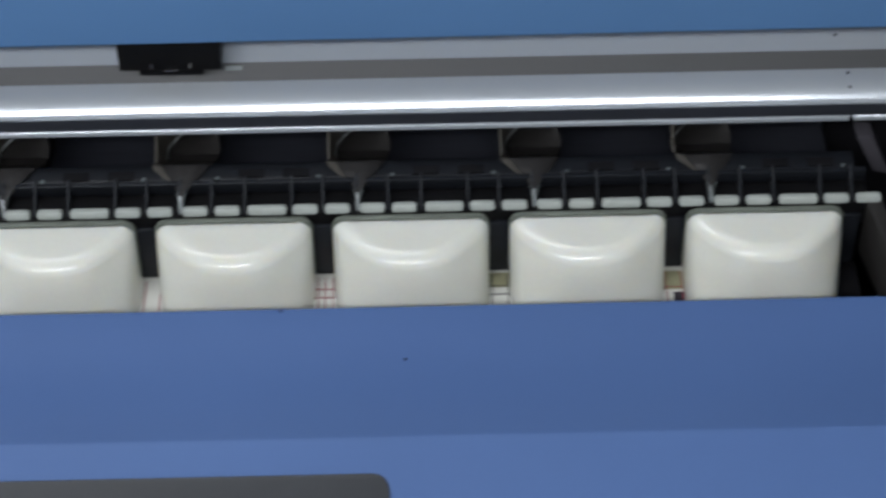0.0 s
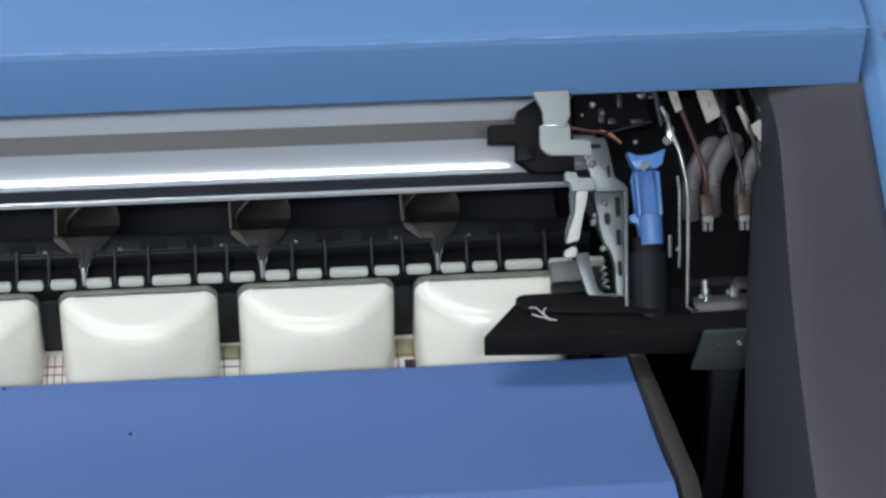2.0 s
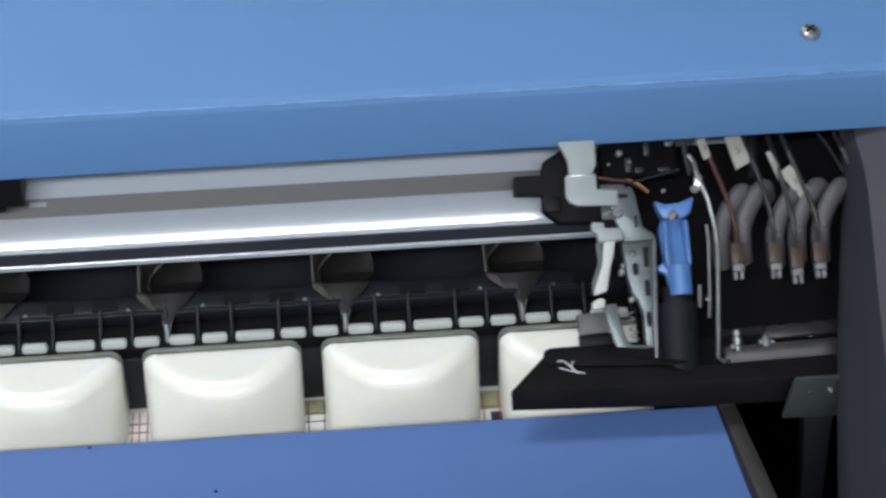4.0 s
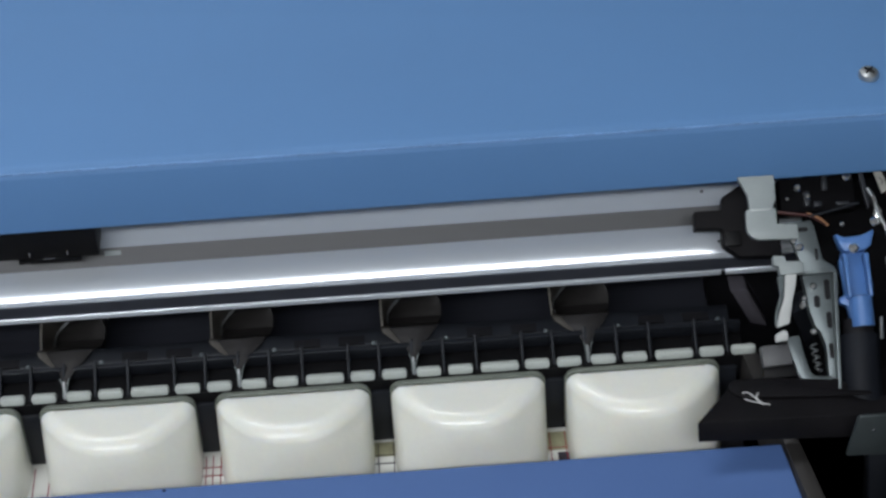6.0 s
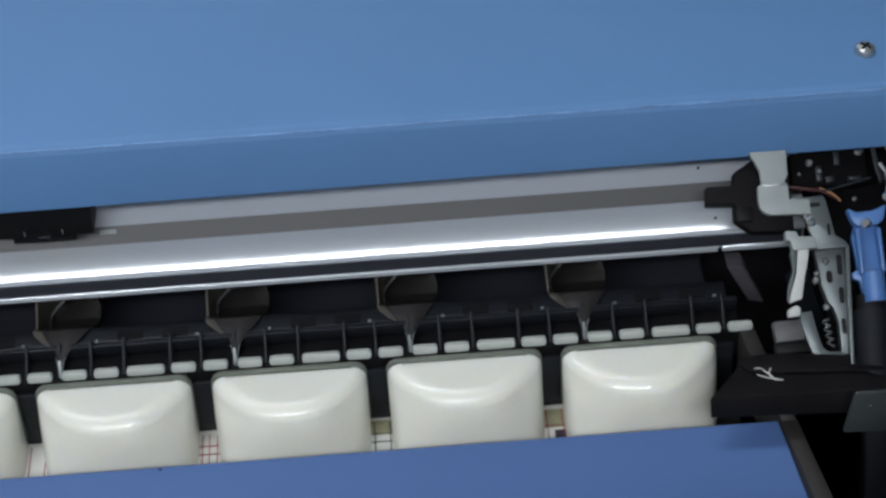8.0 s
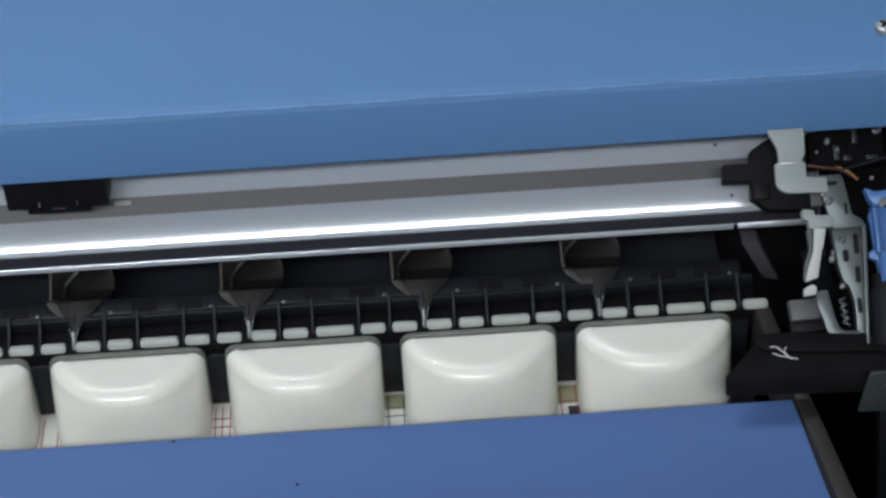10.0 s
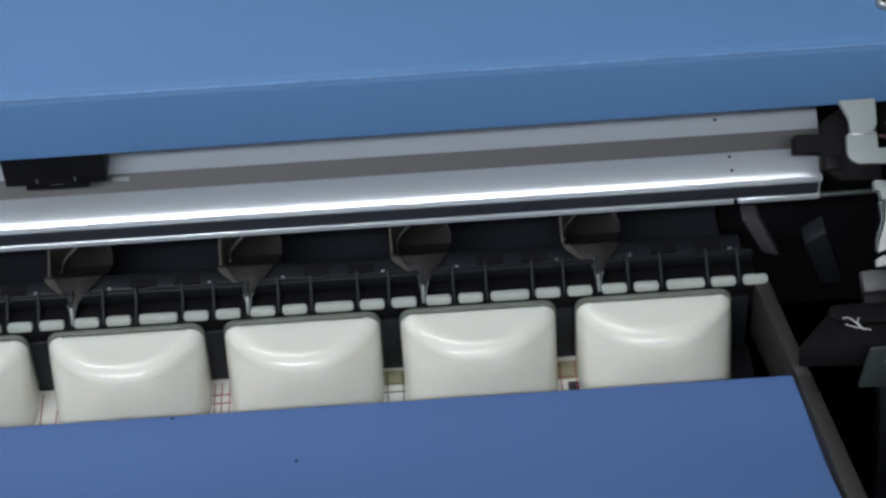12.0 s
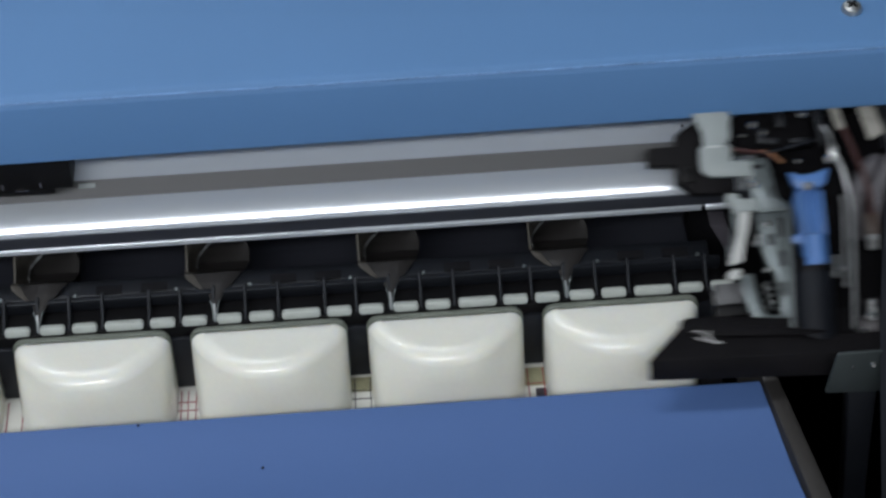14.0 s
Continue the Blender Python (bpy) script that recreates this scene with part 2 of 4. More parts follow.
# ---- the room ----
def build_room():
    x0, x1, y0, y1, h = -3.2, 2.6, -3.4, 2.4, 2.7
    tagged(part("floor", box(x0, x1, y0, y1, -0.1, 0), FLOOR), "grey vinyl floor of the print room", "floor", kind="structure")
    tagged(part("ceiling", box(x0, x1, y0, y1, h, h + 0.1), CEILING), "plain white painted ceiling", "ceiling", kind="structure")
    for n, b in (("wall_north", (x0, x1, y1, y1 + 0.1)), ("wall_west", (x0 - 0.1, x0, y0, y1)), ("wall_east", (x1, x1 + 0.1, y0, y1))):
        tagged(part(n, box(*b, 0, h), WALL), "plain pale painted room wall", "wall", kind="structure")
    bm = box(x0, 0.1, y0 - 0.1, y0, 0, h)
    box(2.3, x1, y0 - 0.1, y0, 0, h, bm=bm)
    box(0.1, 2.3, y0 - 0.1, y0, 0, 1.0, bm=bm)
    box(0.1, 2.3, y0 - 0.1, y0, 2.1, h, bm=bm)
    tagged(part("wall_south", bm, WALL), "plain pale painted room wall with a window opening", "wall", kind="structure")
    # unseen window, added to house the front fill
    win = tagged(thing("window_1", "wide white-framed window, unseen, added for the fill light", "window"), kind="structure")
    for bx in ((0.1, 2.3, 1.0, 1.04), (0.1, 2.3, 2.06, 2.1), (0.1, 0.14, 1.04, 2.06), (2.26, 2.3, 1.04, 2.06), (1.18, 1.22, 1.04, 2.06)):
        part("window_frame", box(bx[0], bx[1], y0 - 0.08, y0 - 0.02, bx[2], bx[3]), WHITE, win)
    diffuser = glow("lamp_diffuser", (0.93, 0.97, 1.0), 4.0)
    for x, y, watts in LAMPS:
        lamp = thing("ceiling_light", "long white ceiling light with a lit diffuser", "ceiling light", (x, y, 2.7), "ceiling lights")
        part("housing", box(-1.0, 1.0, -0.14, 0.14, -0.06, 0, 0.006), WHITE, lamp)
        part("diffuser", box(-0.97, 0.97, -0.12, 0.12, -0.068, -0.0602, 0.003), diffuser, lamp)


build_room()

# ---- the printer: covers, rail, platen ----
Z = 1.0
printer = thing("printer", "blue wide-format inkjet printer with its front cover open", "printer")


def p_mm(*pairs):
    return [(y * MM, Z + z * MM) for y, z in pairs]


def pan_head(name, x, y, z, axis, r, parent, mat=STEEL):
    """A domed screw with a cross recess."""
    w = Vector(axis).normalized()
    bm = lathe([(r, 0), (r, r * 0.25), (r * 0.85, r * 0.55), (r * 0.5, r * 0.72), (r * 0.05, r * 0.78)], (x, y, z), w, 20)
    ob = part(name, bm, mat, parent, "round-headed steel cross screw")
    u = w.orthogonal().normalized()
    v = w.cross(u)
    top = Vector((x, y, z)) + w * r * 0.74
    bm = prism([(-0.55 * r, -0.13 * r), (0.55 * r, -0.13 * r), (0.55 * r, 0.13 * r), (-0.55 * r, 0.13 * r)], u, v, w, top, -0.1 * r, 0.06 * r)
    prism([(-0.13 * r, -0.55 * r), (0.13 * r, -0.55 * r), (0.13 * r, 0.55 * r), (-0.13 * r, 0.55 * r)], u, v, w, top, -0.1 * r, 0.055 * r, bm=bm)
    part("cross_recess", bm, BLACK_MATT, ob)
    return ob


def build_covers():
    # fixed body below, standing on the floor
    part("body", box(-1.1, 0.36, -0.20, 0.42, 0.0, 0.90, 0.01), GREY_PANEL, printer, "grey lower body of the printer")
    # top cover: flat lid, crease, lip that turns under
    top = extrude_x(p_mm((28, 66), (31, 90), (34, 93.5), (60, 96), (420, 128), (420, 118), (60, 92), (37, 89), (33, 66)), -1.1, 0.1688)
    for v in top.verts:
        if v.co.x < 0 and v.co.z < Z + 0.07:
            v.co.z -= 0.0038
    bmesh.ops.recalc_face_normals(top, faces=top.faces)
    bevelled(top, 0.0010, 3, 20)
    cover = part("top_cover", top, BLUE, printer, "blue painted sheet-metal lid with a folded lip")
    part("worn_edge", tube([(-1.09 + 0.045 * k, 0.0318 + 0.0001 * (k % 2), Z + 0.0916) for k in range(29)], 0.00045, 8), BLUE_WORN, cover, "paint rubbed pale along the crease")
    pan_head("cover_screw", 0.1165, 0.0520, Z + 0.0951, (0, -0.08, 1), 0.0041, cover)
    # right-hand end cover
    # its top slopes to the front; a chamfer runs along its inner edge
    rows = []
    for y in (400, 96, 60, 33, 0, -40, -80, -120, -160, -200):
        top_z = 77 + (min(y, 96) - 33) * 0.37
        rows.append([(170.5, y, 67 + (min(y, 96) - 28.6) * 0.40), (175.5, y, top_z), (360, y, top_z + 2), (360, y, top_z - 60), (170.5, y, top_z - 60)])
    bm = bmesh.new()
    rings = [[bm.verts.new((x * MM, y * MM, Z + z * MM)) for x, y, z in r] for r in rows]
    for a, b in zip(rings, rings[1:]):
        for k in range(5):
            bm.faces.new((a[k], a[(k + 1) % 5], b[(k + 1) % 5], b[k]))
    bm.faces.new(rings[0])
    bm.faces.new(rings[-1][::-1])
    bmesh.ops.recalc_face_normals(bm, faces=bm.faces)
    bevelled(bm, 0.0016, 3, 24)
    end = part("end_cover", bm, BLUE, printer, "blue painted end cover")
    pan_head("cover_screw", 0.1835, 0.0400, Z + 0.0793, (0, -0.35, 0.94), 0.0041, end)
    tilt, up = Vector((0, 0.938, 0.347)), Vector((0, -0.347, 0.938))
    part("control_panel", prism([(0.1785, -0.10), (0.30, -0.10), (0.30, 0.0), (0.1785, 0.0)], (1, 0, 0), tilt, up, (0, 0.0085, Z + 0.0680), -0.002, 0.0012, 0.0005), PANEL_DARK, end, "dark control panel")


def build_side_panel():
    """Grey inner wall of the carriage bay, from its far edge to the end cover."""
    far = [(128.7, 35.9, 60), (125.2, 16.0, 63), (121.5, -1.6, 64), (112.4, -40.8, 60), (105.3, -74.2, 50), (101.3, -101.4, 35), (100.1, -119.0, 15), (98.9, -136.6, -5)]
    near = [(170.2, 46, 74.0), (170.2, 24, 65.2), (170.2, 6, 58.0), (170.2, -26, 45.2), (170.2, -62, 30.8), (170.2, -100, 15.6), (170.2, -140, -0.4), (170.2, -180, -16.4)]
    rows = []
    for i in range(17):
        t = i / 16 * 7
        k, f = min(6, int(t)), t - min(6, int(t))
        a, b = Vector(far[k]).lerp(Vector(far[k + 1]), f), Vector(near[k]).lerp(Vector(near[k + 1]), f)
        row = []
        fold = 0.12 + 0.016 * i
        for j in range(15):
            s = fold * j / 5 if j <= 5 else fold + (1 - fold) * (j - 5) / 9
            bow = 8.0 * min(1.0, max(0, i - 1) / 5) * (1 - max(0.0, 1 - s / 0.40) ** 2.0) * (1 - max(0.0, s - 0.40) / 0.60)
            p = a.lerp(b, s) + Vector((-0.1, -0.62, 0.78)) * bow
            p += Vector((0.23, 0.70, -0.68)) * 34 * min(1.0, i / 5) * max(0.0, 1 - s / fold) ** 1.1
            row.append(p)
        rows.append(row)
    n = Vector((0.35, 0.6, -0.72)) * 1.5
    inner = [[Vector((p.x * MM, p.y * MM, Z + p.z * MM)) for p in r] for r in rows]
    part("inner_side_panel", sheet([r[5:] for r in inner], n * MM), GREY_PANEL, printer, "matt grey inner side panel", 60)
    # this face turns from the light; its shade is in the darker colour
    part("panel_return", sheet([r[:6] for r in inner], n * MM), PANEL_SHADE, printer, "return of the side panel, shade put in as darker blue-grey", 60)


def build_front_cover():
    # the first face sags and rises to the crease, the second slopes, then the front drops
    prof = [(-45.5, -6.0), (-58.0, -7.8), (-72.0, -8.8), (-86.0, -8.4), (-99.0, -6.2), (-111.8, -2.2), (-160.0, -24.6), (-166.0, -60.0)]
    right = [71.3, 73.4, 75.1, 76.5, 77.5, 78.2, 84.0, 84.0]
    bm = bmesh.new()
    left = -1.1
    top = [[bm.verts.new((x, y * MM, Z + z * MM)) for x in (left, r * MM)] for (y, z), r in zip(prof, right)]
    low = [[bm.verts.new((x, (y + 1.5) * MM, Z + (z - 2.5) * MM)) for x in (left, r * MM)] for (y, z), r in zip(prof, right)]
    for g in (top, low):
        for a, b in zip(g, g[1:]):
            bm.faces.new((a[0], a[1], b[1], b[0]))
    for a, b, c, d in zip(top, top[1:], low, low[1:]):
        bm.faces.new((a[1], b[1], d[1], c[1]))
        bm.faces.new((a[0], b[0], d[0], c[0]))
    bm.faces.new((top[0][0], top[0][1], low[0][1], low[0][0]))
    bm.faces.new((top[-1][0], top[-1][1], low[-1][1], low[-1][0]))
    bmesh.ops.recalc_face_normals(bm, faces=bm.faces)
    bevelled(bm, 0.0008, 3, 25)
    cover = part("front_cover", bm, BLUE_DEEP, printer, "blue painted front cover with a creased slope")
    # dark label panel lying on the flat part
    slope = Vector((0, -48.2, -22.4)).normalized()
    nrm = Vector((0, slope.z, -slope.y))
    pts = [(a - 0.30 - 0.1264, b) for a, b in round_rect(0.60, 0.07, 0.006)]
    part("label_panel", prism(pts, (1, 0, 0), slope, nrm, (0, -0.1242 - 0.035 * 0.907, Z - 0.0080 - 0.035 * 0.4215), -0.001, 0.0016, 0.0005), PANEL_DARK, cover, "dark grey inset panel")
    # small marks in the paint
    for x, y, z in ((-0.1205, -0.0700, Z - 0.0087), (-0.168, -0.0465, Z - 0.0062)):
        part("paint_chip", lathe([(0.0007, 0), (0.0006, 0.0004)], (x, y, z - 0.0001), (0, 0.06, 1), 7), BLACK_MATT, cover)
    # grey end trim with a dark gap beside the cover
    bm = bmesh.new()
    run = [(62.6, 69.2, -1, 1.5), (71.0, 76.5, -44, -2.0), (72.4, 78.5, -47, -4.8), (79.5, 86.6, -111.8, -1.0), (85.2, 92.4, -160, -23.4), (85.2, 92.4, -167, -60)]
    rings = []
    for a, b, y, z in run:
        rings.append([bm.verts.new((q[0] * MM, y * MM, Z + q[1] * MM)) for q in ((a, z), (b, z), (b, z - 28), (a, z - 28))])
    for a, b in zip(rings, rings[1:]):
        for k in range(4):
            bm.faces.new((a[k], a[(k + 1) % 4], b[(k + 1) % 4], b[k]))
    bm.faces.new(rings[0])
    bm.faces.new(rings[-1][::-1])
    bmesh.ops.recalc_face_normals(bm, faces=bm.faces)
    bevelled(bm, 0.0006, 2, 40)
    part("end_trim", bm, GREY_TRIM, printer, "dull grey end plate along the cover's edge", 30)


BEAM = [(33.6, 14.3), (32.6, 16.0), (32.6, 22.6), (31.4, 23.4), (30.5, 24.1), (30.1, 24.9), (30.2, 25.6), (30.9, 26.1), (31.0, 26.5), (31.6, 27.2), (32.5, 28.1), (33.7, 29.1), (35.2, 30.2), (36.9, 31.2), (41.2, 33.4)]
BEAM_GROOVE = [(41.2, 33.4), (41.7, 33.1), (46.4, 39.0), (45.8, 39.4)]
BEAM_TOP = [(45.8, 39.4), (50.4, 42.4), (53.4, 44.4), (58.0, 47.4)]


def build_beam():
    beam = part("guide_rail", extrude_x(p_mm(*BEAM, *BEAM_GROOVE[1:], *BEAM_TOP[1:], (80, 52), (80, 16), (48, 16)), -1.1, 0.094, 0.0), ALU, printer, "polished aluminium guide rail", 25)
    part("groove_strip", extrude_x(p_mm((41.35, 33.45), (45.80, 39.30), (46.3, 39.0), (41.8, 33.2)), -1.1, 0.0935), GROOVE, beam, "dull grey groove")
    for x0, x1 in ((-1.1, 0.0590), (0.0608, 0.0938)):
        part("lower_lip", extrude_x(p_mm((31.0, 16.5), (31.4, 17.0), (33.0, 17.0), (33.0, 14.2), (31.4, 14.2), (30.9, 14.8)), x0, x1, 0.0002), ALU, beam, "bright lower lip of the rail")
    # the lip runs on as a round bar; darker metal stands for shade
    part("lip_end", tube([(0.0935, 0.0325, Z + 0.0154), (0.17, 0.0325, Z + 0.0154)], 0.0011, 12), PLATE, beam, "lower lip past the rail's end, shaded by a darker metal")
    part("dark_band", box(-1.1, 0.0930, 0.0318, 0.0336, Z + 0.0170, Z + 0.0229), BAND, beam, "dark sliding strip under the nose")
    for x, y, z in ((0.0529, 51.0, 42.9), (0.0576, 39.7, 32.6), (0.0580, 34.6, 29.75)):
        part("hole", lathe([(0.0007, -0.0002), (0.0006, 0.0003)], (x, y * MM, Z + z * MM), (0, -0.7, 0.7), 8), BLACK_MATT, beam)
    # the black sensor block clipped to the rail
    sensor = part("sensor_block", box(-0.2303, -0.1903, 0.0340, 0.0480, Z + 0.0462, Z + 0.062, 0.0006), BLACK, printer, "black plastic sensor block on the rail")
    part("sensor_foot", box(-0.2225, -0.1975, 0.0337, 0.046, Z + 0.0440, Z + 0.0462, 0.0004), BLACK, sensor)
    part("sensor_pin", box(-0.2125, -0.2075, 0.0334, 0.036, Z + 0.0463, Z + 0.0469), CHROME, sensor)
    for x in (-0.218, -0.203):
        part("sensor_slot", box(x, x + 0.0008, 0.0337, 0.035, Z + 0.0475, Z + 0.0500), CHROME, sensor)
    part("rail_tab", extrude_x(p_mm((44.60, 37.70), (45.65, 39.05), (46.10, 38.70), (45.05, 37.35)), -0.1810, -0.1705, 0.0001), PALE, sensor, "thin pale metal tab")
    part("rail_tab", extrude_x(p_mm((43.90, 36.90), (45.10, 38.40), (45.50, 38.10), (44.30, 36.60)), -0.1903, -0.1835, 0.0001), PALE, sensor, "thin pale metal tab")
    part("tab_strip", extrude_x(p_mm((45.15, 38.45), (45.60, 39.00), (46.00, 38.70), (45.55, 38.15)), -0.1903, -0.1810, 0.0001), GROOVE, sensor)
    # lower dark chassis under the rail
    part("chassis_back", box(-1.1, 0.0610, 0.092, 0.096, Z - 0.04, Z + 0.0159), RECESS, printer, "dark back wall under the rail")
    part("chassis_ledge", box(-1.1, 0.0600, 0.0240, 0.092, Z - 0.044, Z - 0.0300, 0.001), RECESS, printer, "dark blue-grey ledge")
    part("chassis_step", extrude_x(p_mm((14, 1.5), (16, 4.2), (24, 4.8), (24, -38), (14, -38)), -1.1, 0.0605, 0.0006), DARK_STEEL, printer, "dark steel ledge with slots")


def build_platen():
    part("platen", box(-1.1, 0.0625, -0.040, -0.0020, Z - 0.045, Z - 0.0325, 0.001), BLACK_MATT, printer, "black platen")
    sheet = part("print_sheet", box(-1.1, 0.0480, -0.039, -0.0035, Z - 0.0324, Z - 0.0320), PAPER, printer, "white sheet printed with red and black ruled lines")
    part("platen_wall", box(-1.1, 0.0610, -0.0034, 0.0012, Z - 0.0322, Z - 0.0045, 0.001), DARK_STEEL, printer, "dark wall behind the blocks")
    inks = {0: RED_INK, 1: BLACK_INK, 2: RED_INK, 3: RED_INK, 4: RED_INK, 5: RED_INK}
    for k in range(6):
        x = -0.0125 - 0.07 * k
        for y in ((-0.0125, -0.0170) if k in (1, 2) else (-0.0150,) if k == 0 else ()):
            part("ruled_line", box(x - 0.0055, x + 0.0055, y, y + 0.00045, Z - 0.0320, Z - 0.0318), (BLACK_INK if k == 1 else RED_INK), sheet)
        for dx in ((-0.0033, 0.0030) if k != 2 else (-0.0034, -0.0006, 0.0026)):
            part("ruled_line", box(x + dx, x + dx + 0.0004, -0.038, -0.0060, Z - 0.0320, Z - 0.03175), inks[k], sheet)
    part("printed_patch", box(-0.0175, -0.0085, -0.0160, -0.0060, Z - 0.0320, Z - 0.03185), YELLOW_INK, sheet)
    part("printed_patch", box(-0.0880, -0.0775, -0.0130, -0.0050, Z - 0.0320, Z - 0.03185), YELLOW_INK, sheet)
    part("printed_patch", box(-0.0130, -0.0085, -0.0250, -0.0175, Z - 0.0320, Z - 0.0318), BLACK_INK, sheet)


# positions of the pale rollers within one 70 mm bay: centre, length
BAY = ((7.2, 9.9), (19.9, 9.9), (35.6, 15.2), (50.7, 9.9), (63.4, 9.9))
RIBS = (13.4, 26.6, 45.2, 57.6)


def build_rollers():
    bar = part("roller_bar", box(-1.1, 0.0640, -0.0018, 0.0138, Z - 0.010, Z + 0.0008, 0.0008), BLACK, printer, "black bar that carries the rollers")
    part("back_strip", box(-1.1, 0.0640, 0.0110, 0.0135, Z + 0.0006, Z + 0.0062, 0.0005), DARK_STEEL, bar)
    shapes = {}
    for length in (9.9, 15.2):
        bm = prism(round_rect(length * MM, 0.0036, 0.0014, 5), (1, 0, 0), (0, 0.25, 0.97), (0, -0.97, 0.25), (0, 0, 0), -0.0015, 0.0015, 0.0006)
        shapes[length] = mesh_of(bm, "roller", ROLLER, 40)
    rib = mesh_of(extrude_x([(-0.001, -0.0035), (-0.0005, 0.0005), (0.004, 0.0030), (0.0115, 0.0085), (0.0130, 0.0085), (0.0130, -0.0035)], -0.0006, 0.0006, 0.0003), "rib", DARK_STEEL, 30)
    for bay in range(-5, 1):
        for c, length in BAY:
            ob = new("roller", shapes[length])
            ob.parent, ob.location = bar, ((bay * 70 + c) * MM, -0.0008, Z + 0.0028)
        for c in RIBS + (0.9,):
            ob = new("rib", rib)
            ob.parent, ob.location = bar, ((bay * 70 + c) * MM, 0, Z)


def along(table, v):
    """Straight steps through a table of (v, value)."""
    for (a, p), (b, q) in zip(table, table[1:]):
        if v <= b:
            return p + (q - p) * max(0.0, (v - a) / (b - a))
    return table[-1][1]


def arm_point(u, v, far):
    return Vector((u * MM, (v * 0.69 + far * 0.72) * MM, (v * 0.72 - far * 0.69) * MM))


def build_arm():
    """A hanging pinch arm of pressed steel: a dark round paddle and a tarnished fin that meet in a deep crease and run down to a fine tip."""
    arm = thing("pinch_arm", "dark metal pinch arm with a fine tip and tarnished fin", "pinch arm", (0, 0, Z), "pinch arms under the rail")
    left = [(-1, 1.0), (5, 0.8), (8, 0.2), (12, -1.5), (16, -4.8), (20, -7.6), (23, -8.6), (26, -8.4), (28, -7.4), (31, -4.6), (34, -1.0), (36, 2.0)]
    right = [(-1, 2.0), (5, 2.2), (8, 2.9), (12, 5.2), (16, 9.0), (20, 12.2), (24, 14.0), (28, 14.2), (31, 13.4), (34, 11.4), (36, 8.5)]
    crease = [(-1, 0.0), (8, 1.0), (12, 5.0), (16, 9.0), (20, 13.5), (21, 38.0), (24, 44.0), (36, 48.0)]
    edge = [(-1, 0.0), (8, 1.0), (12, 4.0), (16, 8.0), (20, 12.5), (21, 27.0), (24, 31.0), (36, 34.0)]
    fin_left = [(13, -2.4), (15, -5.6), (18, -9.2), (20, -10.2), (36, -10.6)]
    fin_near = [(13, 5.0), (18, 10.5), (20, 12.0), (21, 20.0), (36, 26.0)]
    paddle, fin, rim = [], [], []
    for i in range(75):
        v = -1 + 0.5 * i
        a, b, far, near = along(left, v), along(right, v), along(crease, v), along(edge, v)
        bulge = min(3.0, (b - a) * 0.16)
        paddle.append([arm_point(a + (b - a) * k / 12, v, far + (near - far) * k / 12 - bulge * math.sin(math.pi * k / 12)) for k in range(13)])
        if v >= 13:
            fin.append([arm_point(along(fin_left, v) + (a - 0.2 - along(fin_left, v)) * k / 6, v, along(fin_near, v) + (far - along(fin_near, v)) * k / 6) for k in range(7)])
        if 22.5 <= v <= 32.5:
            rim.append(arm_point(a - 0.3, v, far - 1.4))
    part("paddle", sheet(paddle, Vector((0.0002, 0.0010, -0.0010))), ARM_DARK, arm, "dark rounded paddle", 60)
    part("fin", sheet(fin, Vector((-0.0009, 0.0, 0.0))), ARM_BEIGE, arm, "tarnished pale metal fin", 60)
    part("edge_band", tube(rim[::2], 0.0007, 8), STEEL, arm, "thin bright edge")
    for side in (-1, 1):
        neck = [arm_point(along(left if side < 0 else right, v) + side * 0.1, v, -0.6) for v in (1, 3, 5, 7, 9)]
        part("neck_edge", tube(neck, 0.00028, 6, smooth_steps=3), PLATE, arm, "thin bright edge")
    part("tip_pin", tube([(0.0014, -0.0020, -0.0030), (0.0014, 0.0010, 0.0022), (0.0012, 0.0045, 0.0062)], 0.0005, 8), STEEL, arm, "bright steel tip")
    part("hanger", box(0.002, 0.009, 0.052, 0.0925, -0.030, -0.012, 0.001), ARM_DARK, arm)
    for k in range(1, 6):
        copy_thing(arm, pose(-0.07 * k, 0, Z))


def build_bolts():
    for k in range(6):
        for dx in (15.2, 55.7):
            x = (dx - 70 * k) * MM
            if x > 0.058:
                continue
            part("ledge_bolt", lathe([(0.0010, 0), (0.0010, 0.0014), (0.0006, 0.0019)], (x, 0.0166, Z + 0.0030), (0, -0.4, 1), 10), PLATE, printer, "small steel bolt")
        for a, b in ((23.5, 34.0), (41.5, 52.0)):
            part("ledge_slot", box((a - 70 * k) * MM, (b - 70 * k) * MM, 0.0160, 0.0205, Z + 0.0040, Z + 0.0048), BLACK_MATT, printer)


